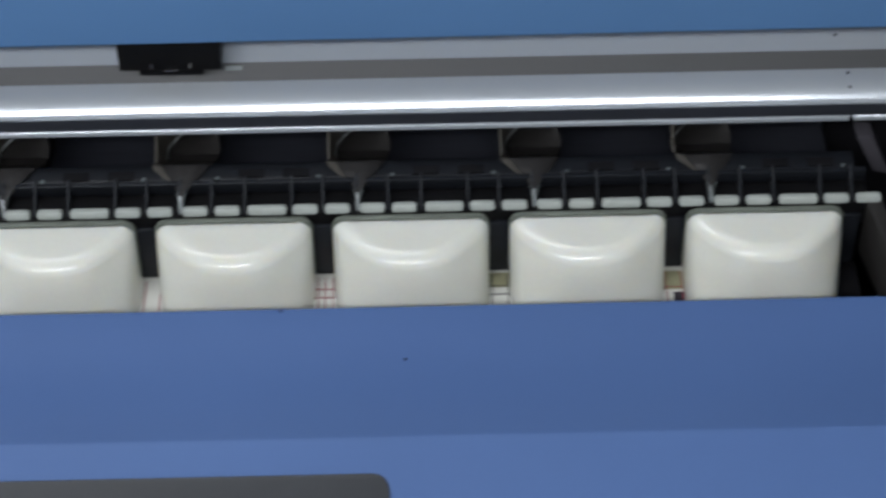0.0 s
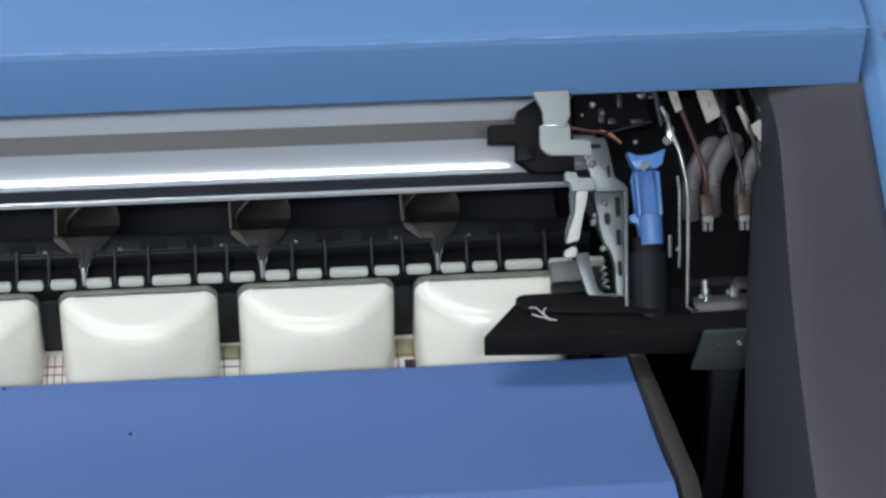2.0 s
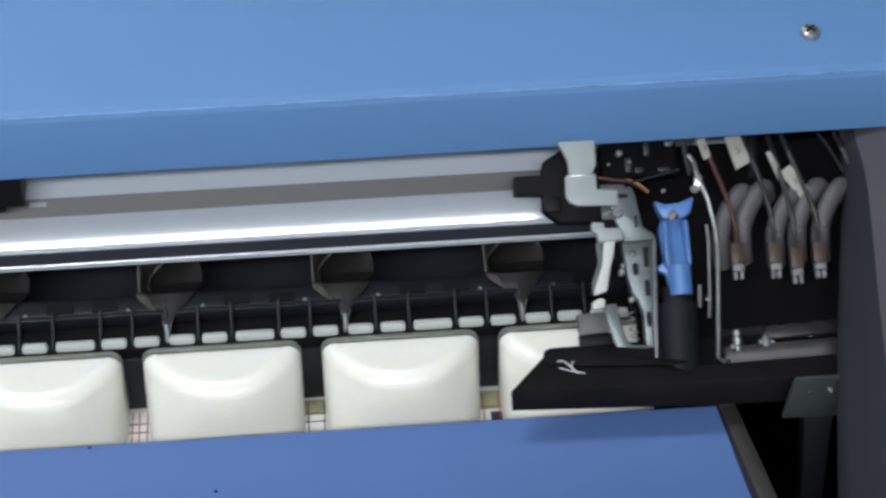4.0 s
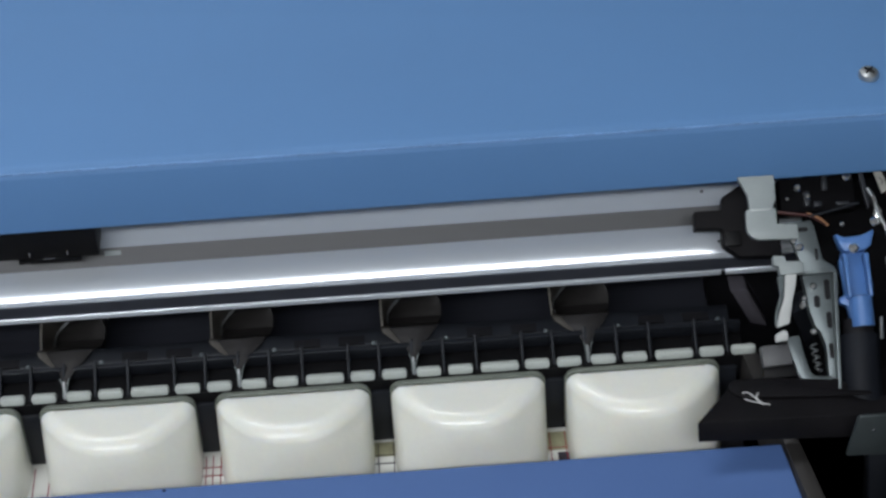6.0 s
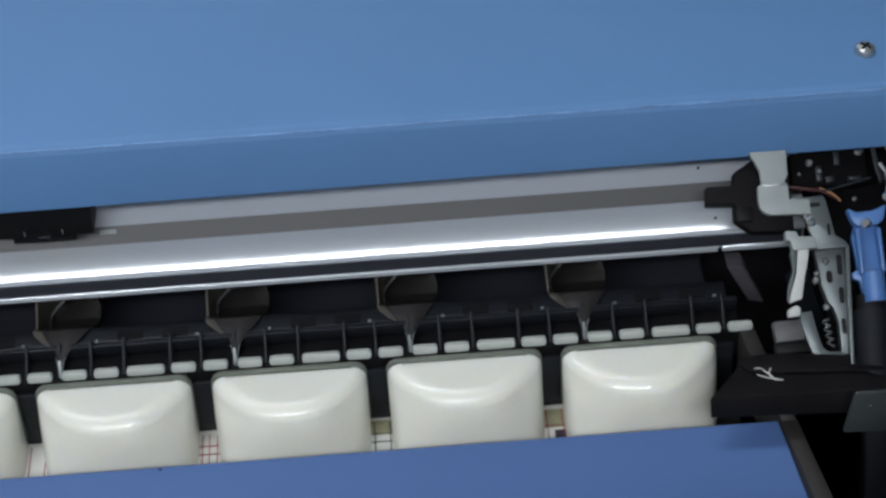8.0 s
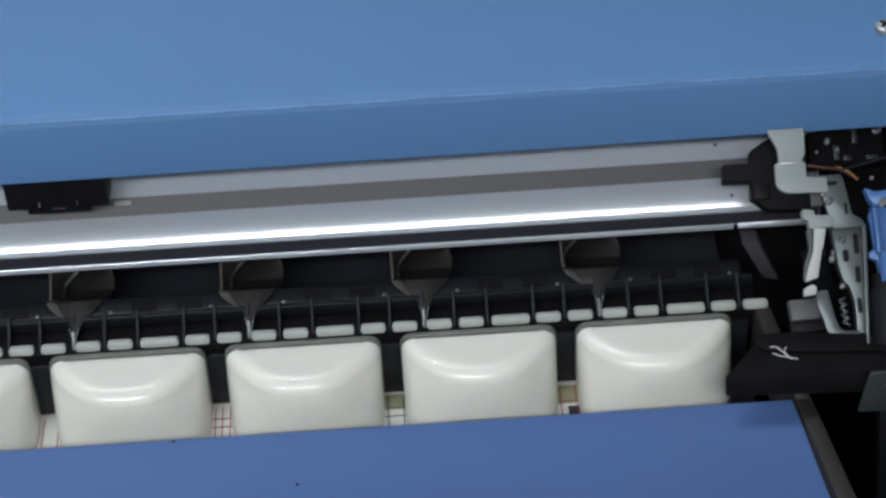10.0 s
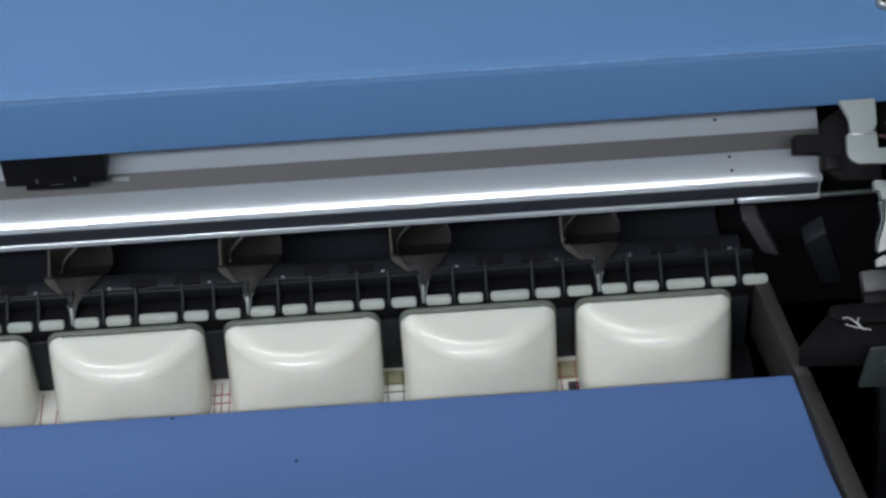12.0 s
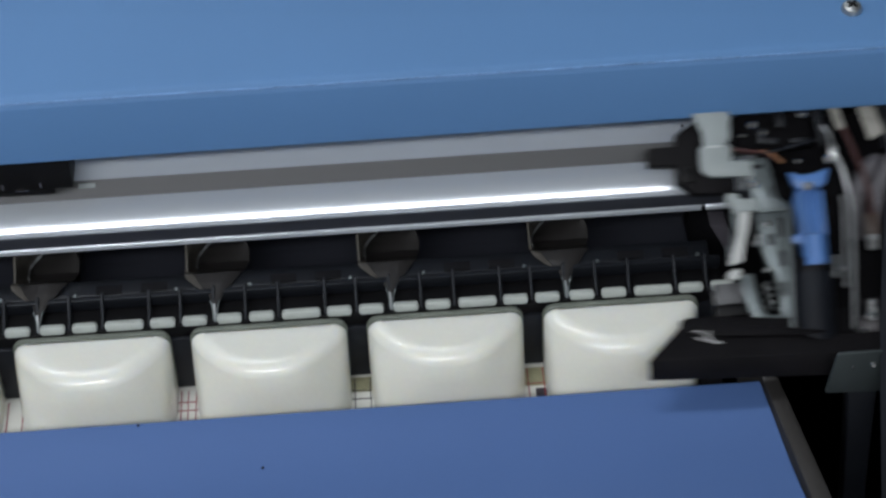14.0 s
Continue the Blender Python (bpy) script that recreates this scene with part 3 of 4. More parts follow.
def build_block():
    """A white moulded block with a bulging front and soft edges, on the printed sheet."""
    block = thing("white_block", "glossy white rounded plastic block standing on the printed sheet", "plastic block", (0.0222, 0, Z - 0.0320), "row of white blocks")
    bm = bmesh.new()
    half, deep, high, soft = 30.8, 23.2, 33.0, 6.0
    outline = []
    for k in range(49):
        q = -1 + 2 * k / 48
        x = half * math.copysign(1 - (1 - abs(q)) ** 1.5, q) if abs(q) > 0 else 0.0
        d = deep * (1 - (abs(x) / 33.0) ** 2.5)
        corner = max(0.0, (abs(x) - (half - 2.2)) / 2.2)
        outline.append((x, d * (1 - 0.35 * corner ** 2)))
    rings = []
    steps = [(0.0, (high - soft) * j / 9) for j in range(10)] + [(soft * (1 - math.cos(a)), high - soft + soft * math.sin(a)) for a in (radians(9 * j) for j in range(1, 11))]
    for inset, h in steps:
        lean = 8.0 * (1 - h / high)
        full = max(0.0, 1 - h / (high - soft)) ** 0.8
        ring = []
        for x, d in outline:
            square = 25.0 * (1 - 0.5 * (abs(x) / half) ** 12)
            dd = d + (square - d) * full
            ring.append((x * (half - inset) / half, -4.6 - max(0.3, dd - inset * min(1.0, dd / 9.0)) - lean * d / deep, h))
        back = inset * 0.35
        ring += [(half - inset, -4.4 - back, h), (-half + inset, -4.4 - back, h)]
        rings.append([bm.verts.new((x * MM, y * MM, z * MM)) for x, y, z in ring])
    for p, q in zip(rings, rings[1:]):
        for k in range(len(p)):
            bm.faces.new((p[k], p[(k + 1) % len(p)], q[(k + 1) % len(p)], q[k]))
    bm.faces.new(rings[0][::-1])
    bm.faces.new(rings[-1])
    part("shell", bm, WHITE_BLOCK, block, "glossy white shell", 70)
    rim = [(a, b + 0.0170) for a, b in round_rect(0.0624, 0.0340, 0.0050)]
    part("rim", prism(rim, (1, 0, 0), (0, 0, 1), (0, 1, 0), (0, -0.0060, 0), 0, 0.0024, 0.0006), RIM, block, "thin grey-green back rim")
    for k in range(1, 6):
        copy_thing(block, pose(0.0222 - 0.07 * k, 0, Z - 0.0320))


def build_bay():
    """Dark bay under the carriage's parking place, to the right of the platen."""
    part("bay_floor", box(0.0640, 0.34, -0.16, 0.14, Z - 0.110, Z - 0.100), BLACK_MATT, printer, "black floor of the carriage bay")
    part("bay_back", box(0.0640, 0.34, 0.085, 0.095, Z - 0.10, Z + 0.085), BLACK_MATT, printer, "black back of the carriage bay")
    part("bay_wall", box(0.335, 0.345, -0.16, 0.095, Z - 0.10, Z + 0.05), BLACK_MATT, printer)
    part("bay_strut", prism([(62.6, 7.5), (69.5, 7.1), (79.3, -14.3), (72.1, -12.2)], (MM, 0, 0), (0, 0, MM), (0, 1, 0), (0, 0.030, Z), -0.001, 0.008, 0.0006), GREY_PANEL, printer, "dark grey strut")
    part("bay_strut", prism([(84.9, 7.9), (93.1, 14.0), (103.0, -15.6), (93.9, -15.0)], (MM, 0, 0), (0, 0, MM), (0, 1, 0), (0, 0.0, Z), 0.012, 0.022, 0.0006), DARK_STEEL, printer, "dark steel strut")
    plate = part("stop_plate", prism([(96.2, 23.3), (114.5, 23.3), (114.5, 1.6), (93.0, 2.4), (92.5, 3.4), (95.2, 22.3)], (MM, 0, 0), (0, 0, MM), (0, 1, 0), (0, -0.062, Z), 0, 0.0015, 0.0004), STOP, printer, "grey-green steel stop plate")
    for x, z, r in ((101.8, 16.0, 0.0007), (109.3, 16.9, 0.0013)):
        part("rivet", lathe([(r, 0), (r * 0.6, r * 0.7)], (x * MM, -0.062, Z + z * MM), (0, -1, 0.2), 10), CHROME, plate)
    part("stop_post", prism([(101, 4), (113, 4), (113, -10), (116, -100), (108, -100), (103, -14)], (MM, 0, 0), (0, 0, MM), (0, 1, 0), (0, -0.0604, Z), 0, 0.010, 0.001), DARK_STEEL, printer, "dark post below the stop plate")


build_covers()
build_side_panel()
build_front_cover()
build_beam()
build_platen()
build_rollers()
build_arm()
build_bolts()
build_block()
build_bay()

# ---- the carriage, drawn on its own slanted front plane ----
carriage = thing("print_carriage", "black print carriage with grey brackets, blue clip, hoses and cables", "print carriage")
CO, CU, CV, CW = Vector((0, -0.045, 1.012)), Vector((1, 0, 0)), Vector((0, 0.785, 0.62)).normalized(), Vector((0, -0.62, 0.785)).normalized()


def at(u, v, w=0.0):
    return CO + (CU * u + CV * v + CW * w) * MM


def slab(pts, w0, w1, bevel=0.0, bm=None):
    return prism(pts, CU * MM, CV * MM, CW * MM, CO, w0, w1, bevel * MM, bm)


def cbox(u0, u1, v0, v1, w0, w1, bevel=0.0, bm=None):
    return slab([(u0, v0), (u1, v0), (u1, v1), (u0, v1)], w0, w1, bevel, bm)


def screw(u, v, w, r, parent, name="screw"):
    p = at(u, v, w)
    part(name, lathe([(r * MM, -0.001), (r * MM, r * 0.35 * MM), (r * 0.6 * MM, r * 0.7 * MM)], p, CW, 12), CHROME, parent, "bright steel screw")


def build_carriage():
    # long black base with a wedge-shaped nose
    bm = bmesh.new()
    top = [(-9.6, -2.4), (6.6, 11.7), (20, 12.9), (46, 11.0), (62, 3.0), (205, 4.0), (205, -3.8), (60, -3.4)]
    low = [(-9.2, -9.3), (6.6, 11.7), (20, 13.1), (46, 11.2), (62, 3.2), (205, 4.2), (205, -14.0), (60, -11.8)]
    raised = (0, 6, 7)
    tv = [bm.verts.new(at(u, v - 0.8, 9) if i in raised else at(u, v, 0)) for i, (u, v) in enumerate(top)]
    lv = [bm.verts.new(at(u, v - 0.8, 2.5) if i in raised else at(u, v, -6.5)) for i, (u, v) in enumerate(low)]
    bm.faces.new(tv)
    bm.faces.new(lv[::-1])
    for i in range(8):
        bm.faces.new((lv[i], lv[(i + 1) % 8], tv[(i + 1) % 8], tv[i]))
    bmesh.ops.recalc_face_normals(bm, faces=bm.faces)
    bevelled(bm, 0.0006, 2, 20)
    base = part("base", bm, BASE_BLACK, carriage, "long black base with a wedge nose", 30)
    for i, stroke in enumerate((((9.0, 7.8), (11.2, 7.9), (13.2, 6.2), (15.8, 3.2)), ((9.6, 5.4), (13.0, 4.2), (19.0, 2.6)), ((15.2, 7.6), (14.2, 5.6), (16.6, 2.6)))):
        part("pen_stroke", tube([at(u, v - 0.5, 1.5 + 0.62 * (12.2 - v) if v > 4.6 else 0.35 + 0.62 * (12.2 - v)) for u, v in stroke], 0.00028, 6, smooth_steps=4), MARKER, base, "scribbled white pen stroke")
    # raised plate with a rounded end, lying on the sloping top of the base
    outline = [(4.6, 8.4), (4.2, 10.2), (5.0, 12.0), (7.2, 12.9), (18, 13.0), (24, 11.4), (31, 8.4), (46, 6.6), (58, 4.8), (58, 3.6), (34, 4.4), (14, 5.6), (7.0, 6.6)]
    bm = bmesh.new()
    skins = []
    for lift in (-0.8, 1.3):
        skin = []
        for u, v in outline:
            w = 0.62 * max(0.0, 12.2 - v) + lift
            skin.append(bm.verts.new(at(u, v - 0.05 * w, w)))
        skins.append(skin)
    bm.faces.new(skins[1])
    bm.faces.new(skins[0][::-1])
    for k in range(len(outline)):
        q = (k + 1) % len(outline)
        bm.faces.new((skins[0][k], skins[0][q], skins[1][q], skins[1][k]))
    bmesh.ops.recalc_face_normals(bm, faces=bm.faces)
    bevelled(bm, 0.0005, 2, 35)
    part("nose_plate", bm, BASE_BLACK, base, "raised black plate with a rounded end", 30)
    # deep black box behind everything, under the lid; shade put into its colour
    part("back_box", cbox(44, 205, -4, 92, -26, -20, 1.0), BACK_SHADED, carriage, "black inner back of the carriage")
    part("floor_box", cbox(20, 205, -2, 14, -12, -6.6, 0.5), BACK_SHADED, carriage, "black carriage floor")
    rider = part("rail_rider", slab([(10.5, 86), (17.8, 90.4), (32, 90.4), (32, 61.4), (15.5, 62.1), (9.2, 67.3), (9.6, 73.6), (-1.2, 74.1), (-0.9, 81.2), (10.1, 81.1)], -16, -8, 0.6), BASE_BLACK, carriage, "black plastic rider on the rail")
    part("rider_hook", cbox(10, 16, 66, 72, -8, -5, 0.5), BLACK, rider)
    # white bracket, grey arm, main plate
    br = part("bracket", slab([(16.0, 92), (30.3, 92), (30.1, 82.2), (28.5, 79.2), (29.8, 78.4), (29.8, 72.6), (37.4, 71.9), (37.6, 66.2), (21.8, 66.8), (19.6, 67.9), (18.1, 69.6), (17.7, 71.4), (18.0, 78.3), (19.7, 79.3), (19.4, 84.5)], -3, 0, 0.35), PALE, carriage, "pale grey bracket with a pinched waist and a foot")
    part("bracket_fold", cbox(20.2, 29.2, 78.2, 78.9, 0, 0.35, 0.1), STEEL, br)
    arm = part("bracket_arm", slab([(32.4, 73.0), (43.2, 73.4), (44.2, 71.0), (46.3, 57.6), (50.4, 54.6), (50.4, 52.4), (38.6, 52.8), (35.0, 66.0), (32.2, 67.2)], -5, -2, 0.3), PLATE, carriage, "grey steel bracket arm")
    part("slot", slab([(39.4 + x, 69.9 + y) for x, y in round_rect(4.6, 1.7, 0.8)], -2.2, -1.9), BLACK_MATT, arm)
    part("slot", cbox(43.5, 44.6, 57.5, 62.0, -2.2, -1.9), BLACK_MATT, arm)
    plate = part("side_plate", slab([(37.9, 52.4), (50.4, 52.2), (49.9, 45), (48.8, 30), (47.2, 6.0), (44.3, 6.0), (44.5, 23.6), (43.0, 29.6), (41.0, 31.8), (39.5, 37.8), (38.7, 45.8)], -9, -3.4, 0.3), PLATE, carriage, "grey steel side plate with slots and screws")
    for u, v, a, b in ((47.0, 46, 1.1, 4.0), (46.6, 34, 1.0, 3.2), (42.6, 41.5, 1.2, 2.4), (46.2, 22, 0.9, 3.0)):
        part("slot", slab([(u + x, v + y) for x, y in round_rect(2 * a, 2 * b, a * 0.95)], -3.6, -3.25), BLACK_MATT, plate)
    part("shelf", slab([(38.2, 53.0), (50.6, 53.0), (50.6, 51.9), (38.2, 51.9)], -3.4, 0.8, 0.2), PLATE, plate, "folded steel shelf")
    part("plate_flange", slab([(49.2, 52.3), (50.8, 52.4), (47.9, 6.2), (46.7, 6.2)], -3.4, 0.4, 0.2), PLATE, plate, "folded flange")
    for u, v, r in ((41.5, 47.4, 1.4), (37.0, 40.4, 1.6), (37.6, 43.0, 1.2), (40.1, 29.8, 1.4), (44.4, 9.4, 1.4)):
        screw(u, v, -2.6, r, plate)
    hook = part("hook", slab([(28.6, 28.0), (33.8, 28.4), (34.8, 22.3), (36.0, 16.8), (37.0, 13.8), (38.8, 12.2), (44.8, 12.0), (44.7, 9.0), (35.4, 9.6), (33.4, 11.0), (32.0, 13.4), (29.9, 21.6)], -2.5, 0, 0.35), PLATE, carriage, "grey bent steel hook")
    coil = [at(38.8 + 1.3 * math.cos(a) + 0.05 * a, 25.0 - 0.42 * a, -0.8 + 1.3 * math.sin(a)) for a in (0.5 * k for k in range(54))]
    part("spring", tube(coil, 0.00028, 6), STEEL, hook, "small steel coil spring")
    part("pivot_block", slab([(26.5, 59.8), (31.0, 59.2), (31.2, 57.2), (36.0, 57.0), (37.6, 56.3), (37.8, 52.3), (28.6, 51.9), (28.2, 55.4), (26.4, 56.0)], -3, 2.4, 0.4), PALE, carriage, "pale plastic pivot block")
    lever = part("lever", slab([(30.4, 52.0), (34.9, 52.0), (33.6, 46.0), (32.4, 42.6), (30.2, 33.0), (25.2, 31.6), (26.6, 36.8), (29.2, 43.2)], 0, 2.6, 0.5), WHITE, carriage, "white plastic lever")
    part("lever_strip", slab([(27.6, 51.6), (30.0, 51.8), (28.8, 43.6), (26.2, 36.8), (25.4, 32.6), (24.9, 32.6), (25.4, 37.4), (28.0, 44.4)], -1.5, 1.6, 0.2), PLATE, lever, "grey steel strip behind the lever")
    part("lever_end", slab([(24.2, 29.0), (27.6, 30.6), (29.3, 29.4), (28.6, 26.4), (24.0, 26.0)], 0, 3.6, 0.7), WHITE, lever)
    part("sensor_box", slab([(18.6, 25.2), (29.7, 25.6), (30.3, 17.6), (19.2, 17.1)], -6, 0, 0.6), SENSOR_GREY, carriage, "grey plastic sensor box")
    part("sensor_mount", slab([(19.0, 17.4), (31.0, 17.8), (32.0, 13.0), (18.9, 12.6)], -6.5, -1.5, 0.5), BLACK, carriage, "black foot of the sensor box")
    screw(37.4, 62.9, -1.0, 1.7, arm)
    screw(35.6, 65.6, -1.2, 1.2, arm)
    # blue clip on a black damper
    clip = part("clip", slab([(54.0, 60.5), (62.5, 61.0), (63.2, 42.4), (62.3, 30.5), (54.9, 30.5), (53.7, 38.6), (50.8, 39.8), (50.8, 41.9), (53.4, 42.9), (52.4, 56.1)], -5, -0.5, 0.6), BLUE_CLIP, carriage, "bright blue plastic clip")
    part("clip_head", slab([(50.8, 66.3), (54.5, 64.6), (60.5, 65.0), (65.9, 67.0), (64.2, 61.0), (61.8, 59.2), (53.8, 59.0), (52.2, 61.5)], -2, 4.5, 0.7), BLUE_CLIP, clip)
    for u in (53.0, 61.2):
        part("clip_rail", slab([(u, 58), (u + 1.5, 58), (u + 1.7, 41), (u + 0.5, 41)], -0.8, 4.6, 0.3), BLUE_CLIP, clip)
    part("clip_cup", tube([at(58.6, 30.0, 1.0), at(58.5, 41.5, 1.4)], 0.0044, 18), BLUE_CLIP, clip)
    part("clip_pocket", tube([at(58.5, 41.4, 1.5), at(58.5, 41.7, 1.5)], 0.0034, 14), BLACK_MATT, clip)
    screw(57.4, 60.2, 4.0, 2.0, clip)
    damper = part("damper", tube([at(57.4, 27.5, -5), at(57.2, 20, -5), at(56.4, -1.0, -5)], 0.0080, 26), DAMPER, carriage, "black round damper")
    part("collar", tube([at(57.4, 27.4, -3), at(57.4, 33.4, -3)], 0.0058, 18), BLACK_MATT, damper)
    # steel wire guard
    guard = part("wire_guard", tube([at(66.0, 84, 0), at(67.9, 80.0, 1), at(68.3, 75.6, 2), at(71.5, 66.5, 2), at(73.6, 54, 2), at(73.8, 46.6, 2), at(72.2, 26, 2), at(70.4, 5.2, 2), at(72.6, 3.6, 1), at(75.0, 4.0, -1)], 0.00075, 10), STEEL, carriage, "bent steel wire guard")
    part("inner_rod", tube([at(70.6, 56.5, 0), at(70.9, 51.1, 0.4), at(69.2, 26.0, 0.6), at(68.6, 20.8, 0.4)], 0.00055, 8), STEEL, guard)
    part("short_rod", tube([at(66.0, 33.5, 0), at(65.4, 25.0, 0)], 0.0007, 8), STEEL, guard)
    screw(67.2, 70.4, 1.4, 1.9, guard)
    screw(68.7, 28.0, 0.4, 1.0, guard)
    part("guard_clasp", slab([(66.6, 81.0), (68.2, 80.6), (68.6, 77.4), (70.4, 74.6), (70.0, 71.6), (67.6, 70.2), (66.8, 73.4), (67.6, 76.4)], -1.0, 2.2, 0.5), CHROME, guard, "crumpled bright steel clasp")
    part("guard_strap", slab([(64.0, 92), (65.6, 92), (67.4, 79), (66.2, 76.5), (64.8, 84)], -5, -3.4, 0.2), DARK_STEEL, guard)
    # grey S-shaped hoses
    for i, u in enumerate((79.2, 87.6, 100.4, 109.0, 118.2, 131.0, 143.0)):
        dv = (0.0, 1.2, -0.8, 0.6, 0.2, 0.8, -0.3)[i]
        hose = [at(u - 0.6, 43 + dv, -17), at(u - 1.6, 48.5 + dv, -12), at(u - 1.5, 55 + dv, -9), at(u + 1.6, 62 + dv, -9), at(u + 6.4, 68.6 + dv, -10), at(u + 9.4, 70.2 + dv, -13), at(u + 10.6, 67 + dv, -17.5)]
        part("hose", tube(hose, 0.0037, 14, smooth_steps=4), HOSE, carriage, "grey bent hose")
    # brown connectors with white prongs, each on its cable
    for i, (u, v, mat, topu, topw) in enumerate(((82.8, 49.0, WIRE_RED, 73.6, -5), (97.4, 48.6, WIRE_BLACK, 90.4, -6), (105.6, 46.0, WIRE_BLACK, 100.0, -7), (114.6, 47.6, WIRE_BLACK, 105.0, -6), (135.0, 49.6, WIRE_BLACK, 126, -6))):
        con = part("connector", cbox(u - 2.5, u + 2.5, v - 7.6, v + 0.8, -10, -5.5, 0.5), BROWN, carriage, "brown plug with white prongs")
        part("plug_end", cbox(u - 2.1, u + 2.1, v - 10.2, v - 7.5, -9.5, -6, 0.4), PRONG, con)
        for du in (-1.9, 0.5):
            part("prong", cbox(u + du, u + du + 1.4, v - 13.4, v - 10.0, -9, -6.6, 0.3), PRONG, con)
        part("cable", tube([at(u, v, -6.4), at(u - 0.6, v + 10, -4.6), at((u * 0.55 + topu * 0.45), v + 24, -5.6), at(topu, 92, topw - 6)], 0.0010, 8, smooth_steps=6), mat, con)
    for pts, w in (([(82.0, 92), (88.2, 92.4), (91.8, 81.6), (85.6, 78.6)], -9.2), ([(101.9, 76.2), (106.4, 79.3), (114.0, 68.2), (109.3, 65.8)], -7.6), ([(97.6, 84.5), (99.2, 85.2), (104.4, 74.6), (101.6, 73.4)], -8.2), ([(70.6, 92), (74.2, 92), (76.0, 84.4), (73.2, 83.0)], -8.0)):
        tag = part("cable_tag", slab(pts, w, w + 0.9, 0.25), TAG, carriage, "off-white paper cable tag")
        cu, cv = sum(p[0] for p in pts) / 4, sum(p[1] for p in pts) / 4
        part("tag_mark", tube([at(cu - 0.8, cv + 1.5, w + 0.95), at(cu + 0.7, cv + 0.3, w + 0.95), at(cu - 0.2, cv - 1.3, w + 0.95)], 0.0002, 6), BLACK_INK, tag)
    coil = [at(93.5 + 1.5 * math.cos(a) - 0.02 * a, 92 - 0.19 * a, -9 + 1.5 * math.sin(a)) for a in (0.6 * k for k in range(150))]
    part("coil_spring", tube(coil, 0.0003, 6), DARK_STEEL, carriage, "dark coil spring")
    part("thin_cable", tube([at(119, 92, -11), at(123, 86, -11), at(128, 76, -11)], 0.0006, 6, smooth_steps=5), WIRE_BLACK, carriage)
    # wires across the top
    part("wire", tube([at(30.5, 77.5, -2), at(37.2, 75.7, 0), at(42.6, 74.8, 0), at(48.9, 71.2, -1)], 0.0007, 8, smooth_steps=5), WIRE_RED, carriage)
    part("wire", tube([at(41.5, 75.8, 0), at(45.6, 73.9, 0.2), at(49.5, 70.6, -1)], 0.0005, 8, smooth_steps=5), WIRE_COPPER, carriage)
    part("wire", tube([at(42.0, 74.4, 0.4), at(52, 76.2, 0.6), at(62, 78.6, 0)], 0.0005, 8, smooth_steps=5), DARK_STEEL, carriage)
    for u, v, r in ((40.3, 87.6, 1.6), (44.0, 84.0, 1.2), (60.2, 91.0, 1.9)):
        screw(u, v, -8, r, carriage, "bolt")
    for u, v, w, r in ((36.0, 83.5, -8, 0.8), (53.5, 86.5, -10, 1.2), (56.5, 72.0, -8, 1.0), (133.5, 26, -12, 2.0)):
        screw(u, v, w, r, carriage, "bolt")
    for u, v, du, dv in ((50.0, 86.0, 2.2, 6.0), (55.0, 79.5, 5.0, 1.6), (46.0, 79.5, 3.4, 2.2)):
        part("small_bracket", cbox(u, u + du, v, v + dv, -9, -7, 0.3), DARK_STEEL, carriage)
    part("inner_block", cbox(33, 63, 78, 92, -16, -9, 1.0), BACK_SHADED, carriage, "black block behind the bracket")
    part("inner_post", cbox(42.5, 45.0, 80, 86, -9, -7.5, 0.4), DARK_STEEL, carriage)
    # metal tray with screws
    tray = part("tray", slab([(73.4, 9.4), (205, 12.6), (205, 5.6), (74.6, 3.0)], -7, -1.5, 0.3), TRAY, carriage, "stained folded steel tray")
    part("tray_back", slab([(73.4, 17.0), (205, 20.0), (205, 12), (73.4, 9.4)], -12, -7, 0.4), BASE_BLACK, tray, "black tray rear")
    for u, v, w, r in ((79.4, 13.2, -5, 1.7), (77.3, 9.2, -2, 1.4), (82.8, 8.6, -2.5, 1.1), (88.3, 10.6, -4, 1.3), (92.6, 10.4, -4, 1.0), (108, 12.6, -6, 1.5)):
        screw(u, v, w, r, tray)
    pin = part("tray_pin", lathe([(0.0011, -0.002), (0.0011, 0.0010), (0.0017, 0.0012), (0.0017, 0.0026), (0.0010, 0.0028), (0.0010, 0.0042), (0.0016, 0.0044), (0.0016, 0.0058), (0.0007, 0.0064)], at(79.0, 9.6, -2.5), CV, 14), STEEL, tray, "ringed steel adjusting screw")
    part("washer", lathe([(0.0023, -0.0004), (0.0023, 0.0004)], at(79.0, 9.6, -2.5), CV, 16), PLATE, pin)
    part("tray_tab", slab([(88.6, 8.6), (91.4, 8.8), (91.4, 12.4), (90.4, 13.2), (89.2, 13.0), (88.6, 11.6)], -3, -1.2, 0.3), PLATE, tray, "upright steel tab")
    part("tray_lump", slab([(90, 15.2), (93, 17.0), (97, 16.2), (101, 17.4), (106, 16.4), (111, 17.6), (117, 16), (119, 12.4), (88, 11.6)], -7, -4, 0.8), TRAY, tray, "stained felt pad")


build_carriage()


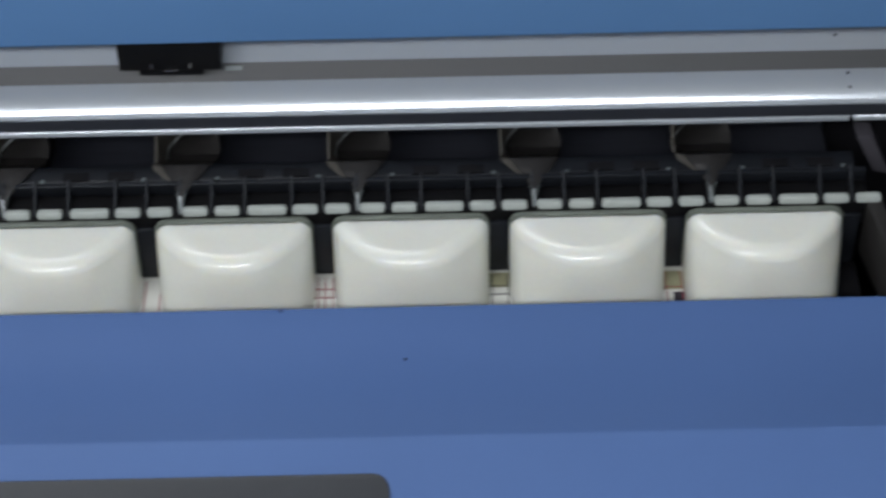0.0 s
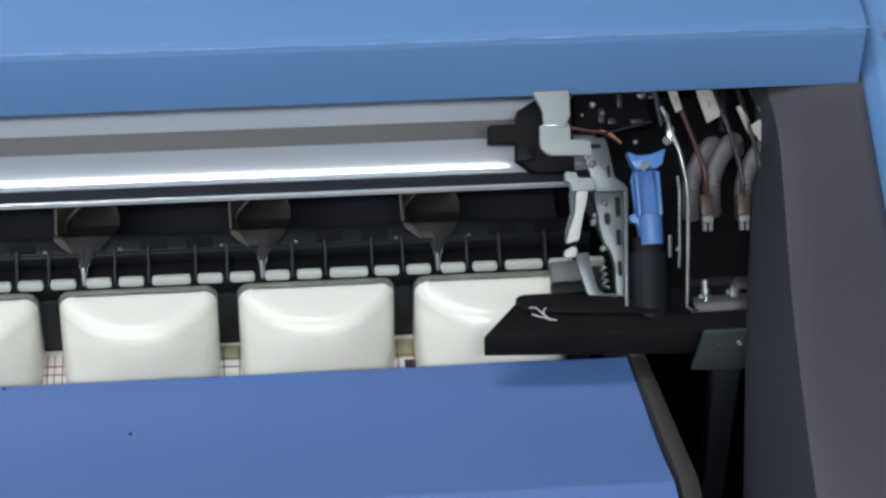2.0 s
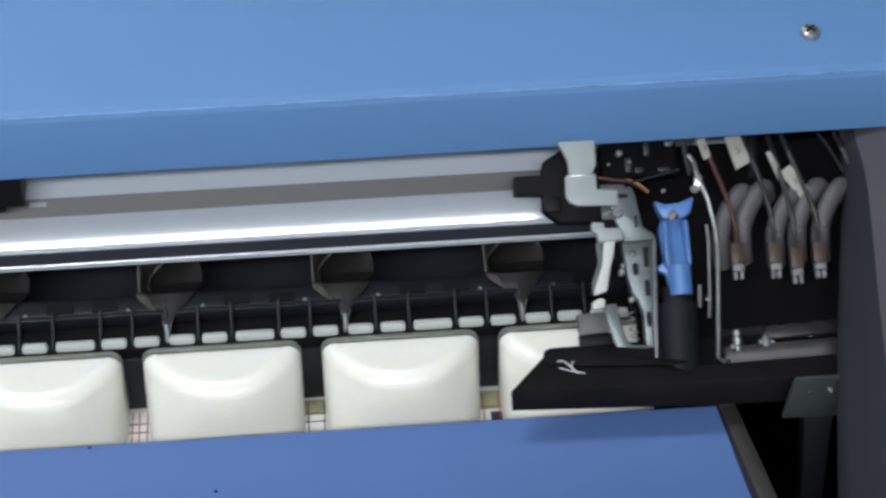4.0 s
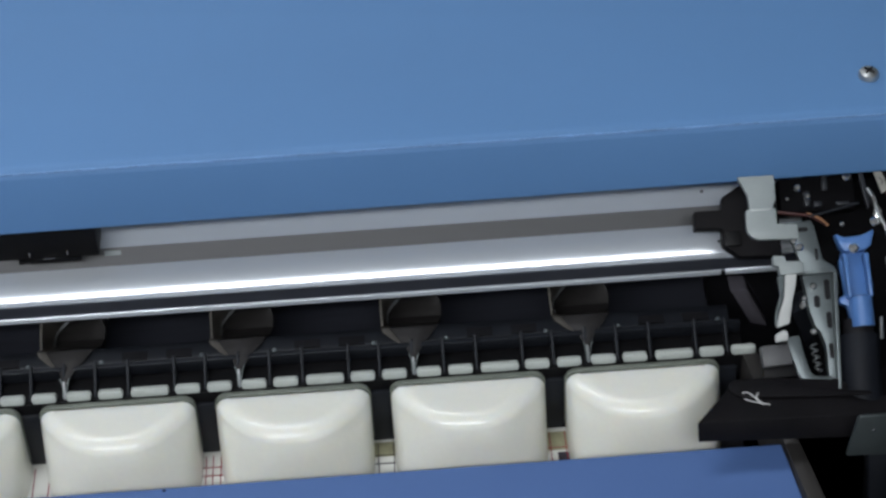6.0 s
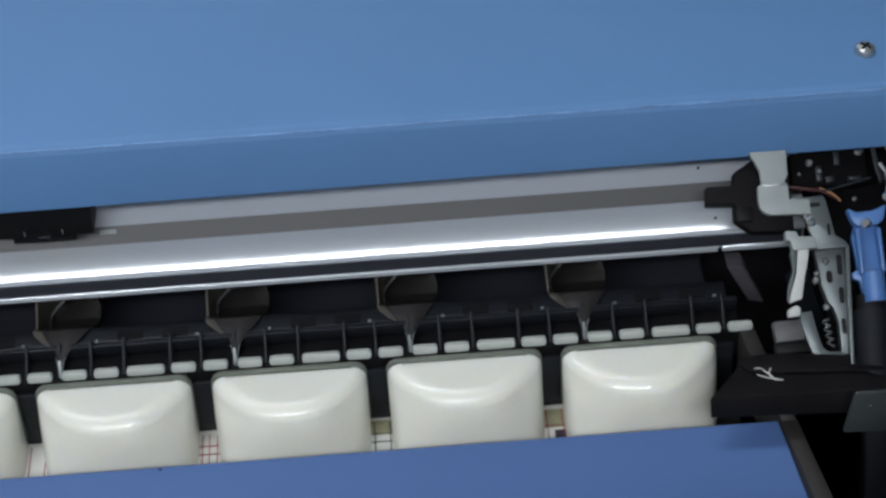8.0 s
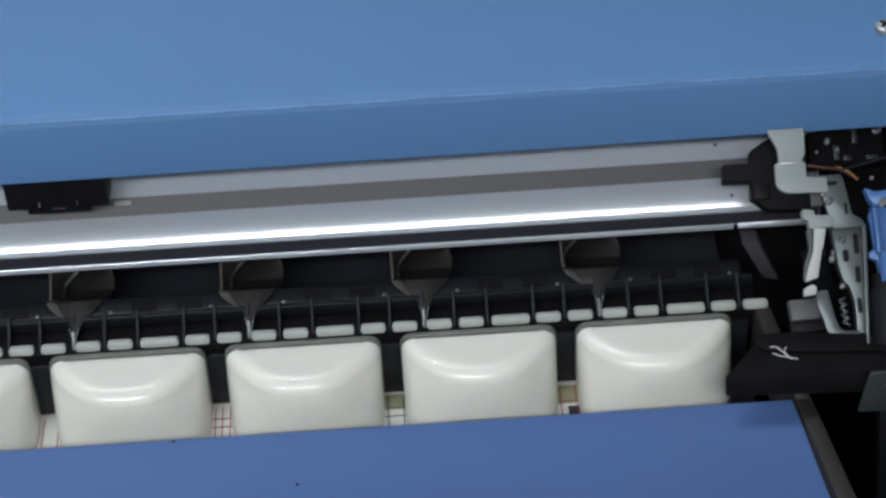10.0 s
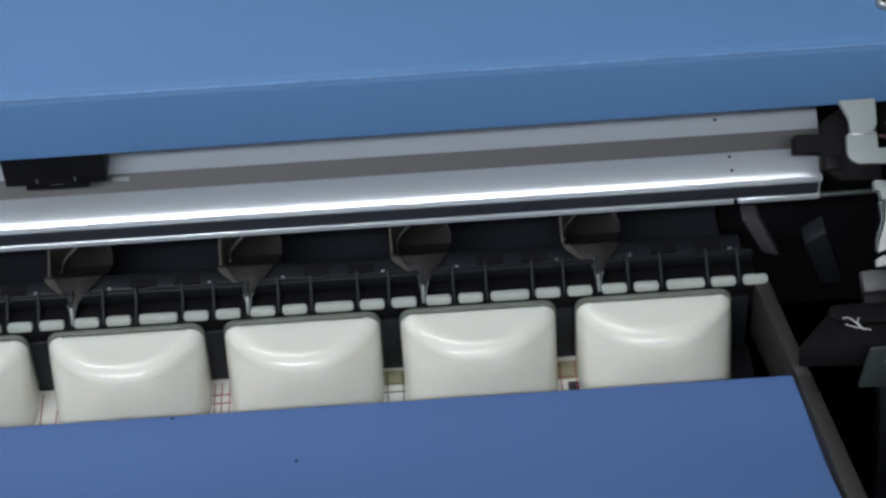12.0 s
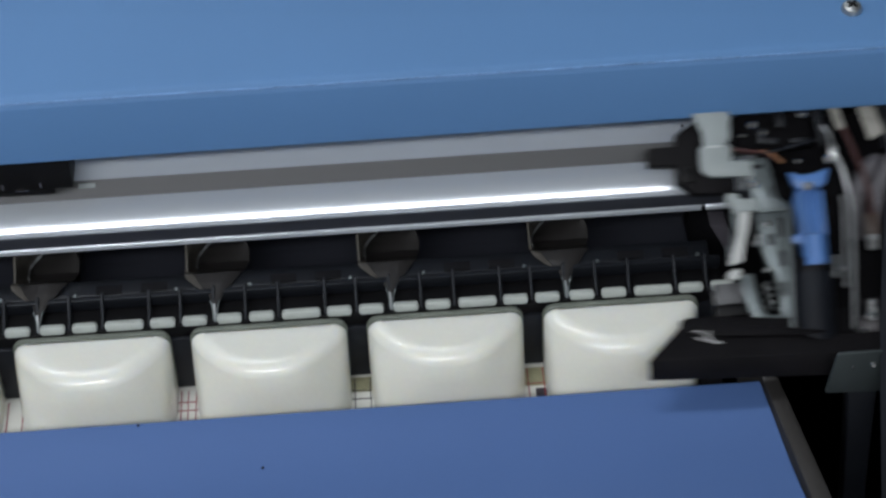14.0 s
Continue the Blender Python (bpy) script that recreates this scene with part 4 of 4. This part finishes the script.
def motions():
    rows = ((0.0, 80), (0.4, 70), (0.5, 66.6), (1.0, 46.2), (1.5, 34.9), (2.0, 22.6), (2.5, 12.0), (3.0, 0.0), (3.5, -10.6), (4.0, 0.4), (4.2, 4.7),
            (6.3, 50.7), (6.5, 52.2), (7.0, 52.3), (8.2, 52.3), (10.3, 52.3), (10.5, 52.8), (10.7, 66), (10.9, 78), (11.0, 80.0), (12.5, 79.6), (13.0, 74.5),
            (13.2, 66.0), (13.4, 41.5), (13.5, 27.1), (13.6, 6.2), (13.7, -7.0), (13.8, 0.4), (13.9, 14.5), (14.0, 36.0))
    walk(carriage, [(t, pose(x * MM, 0, 0)) for t, x in rows])


motions()
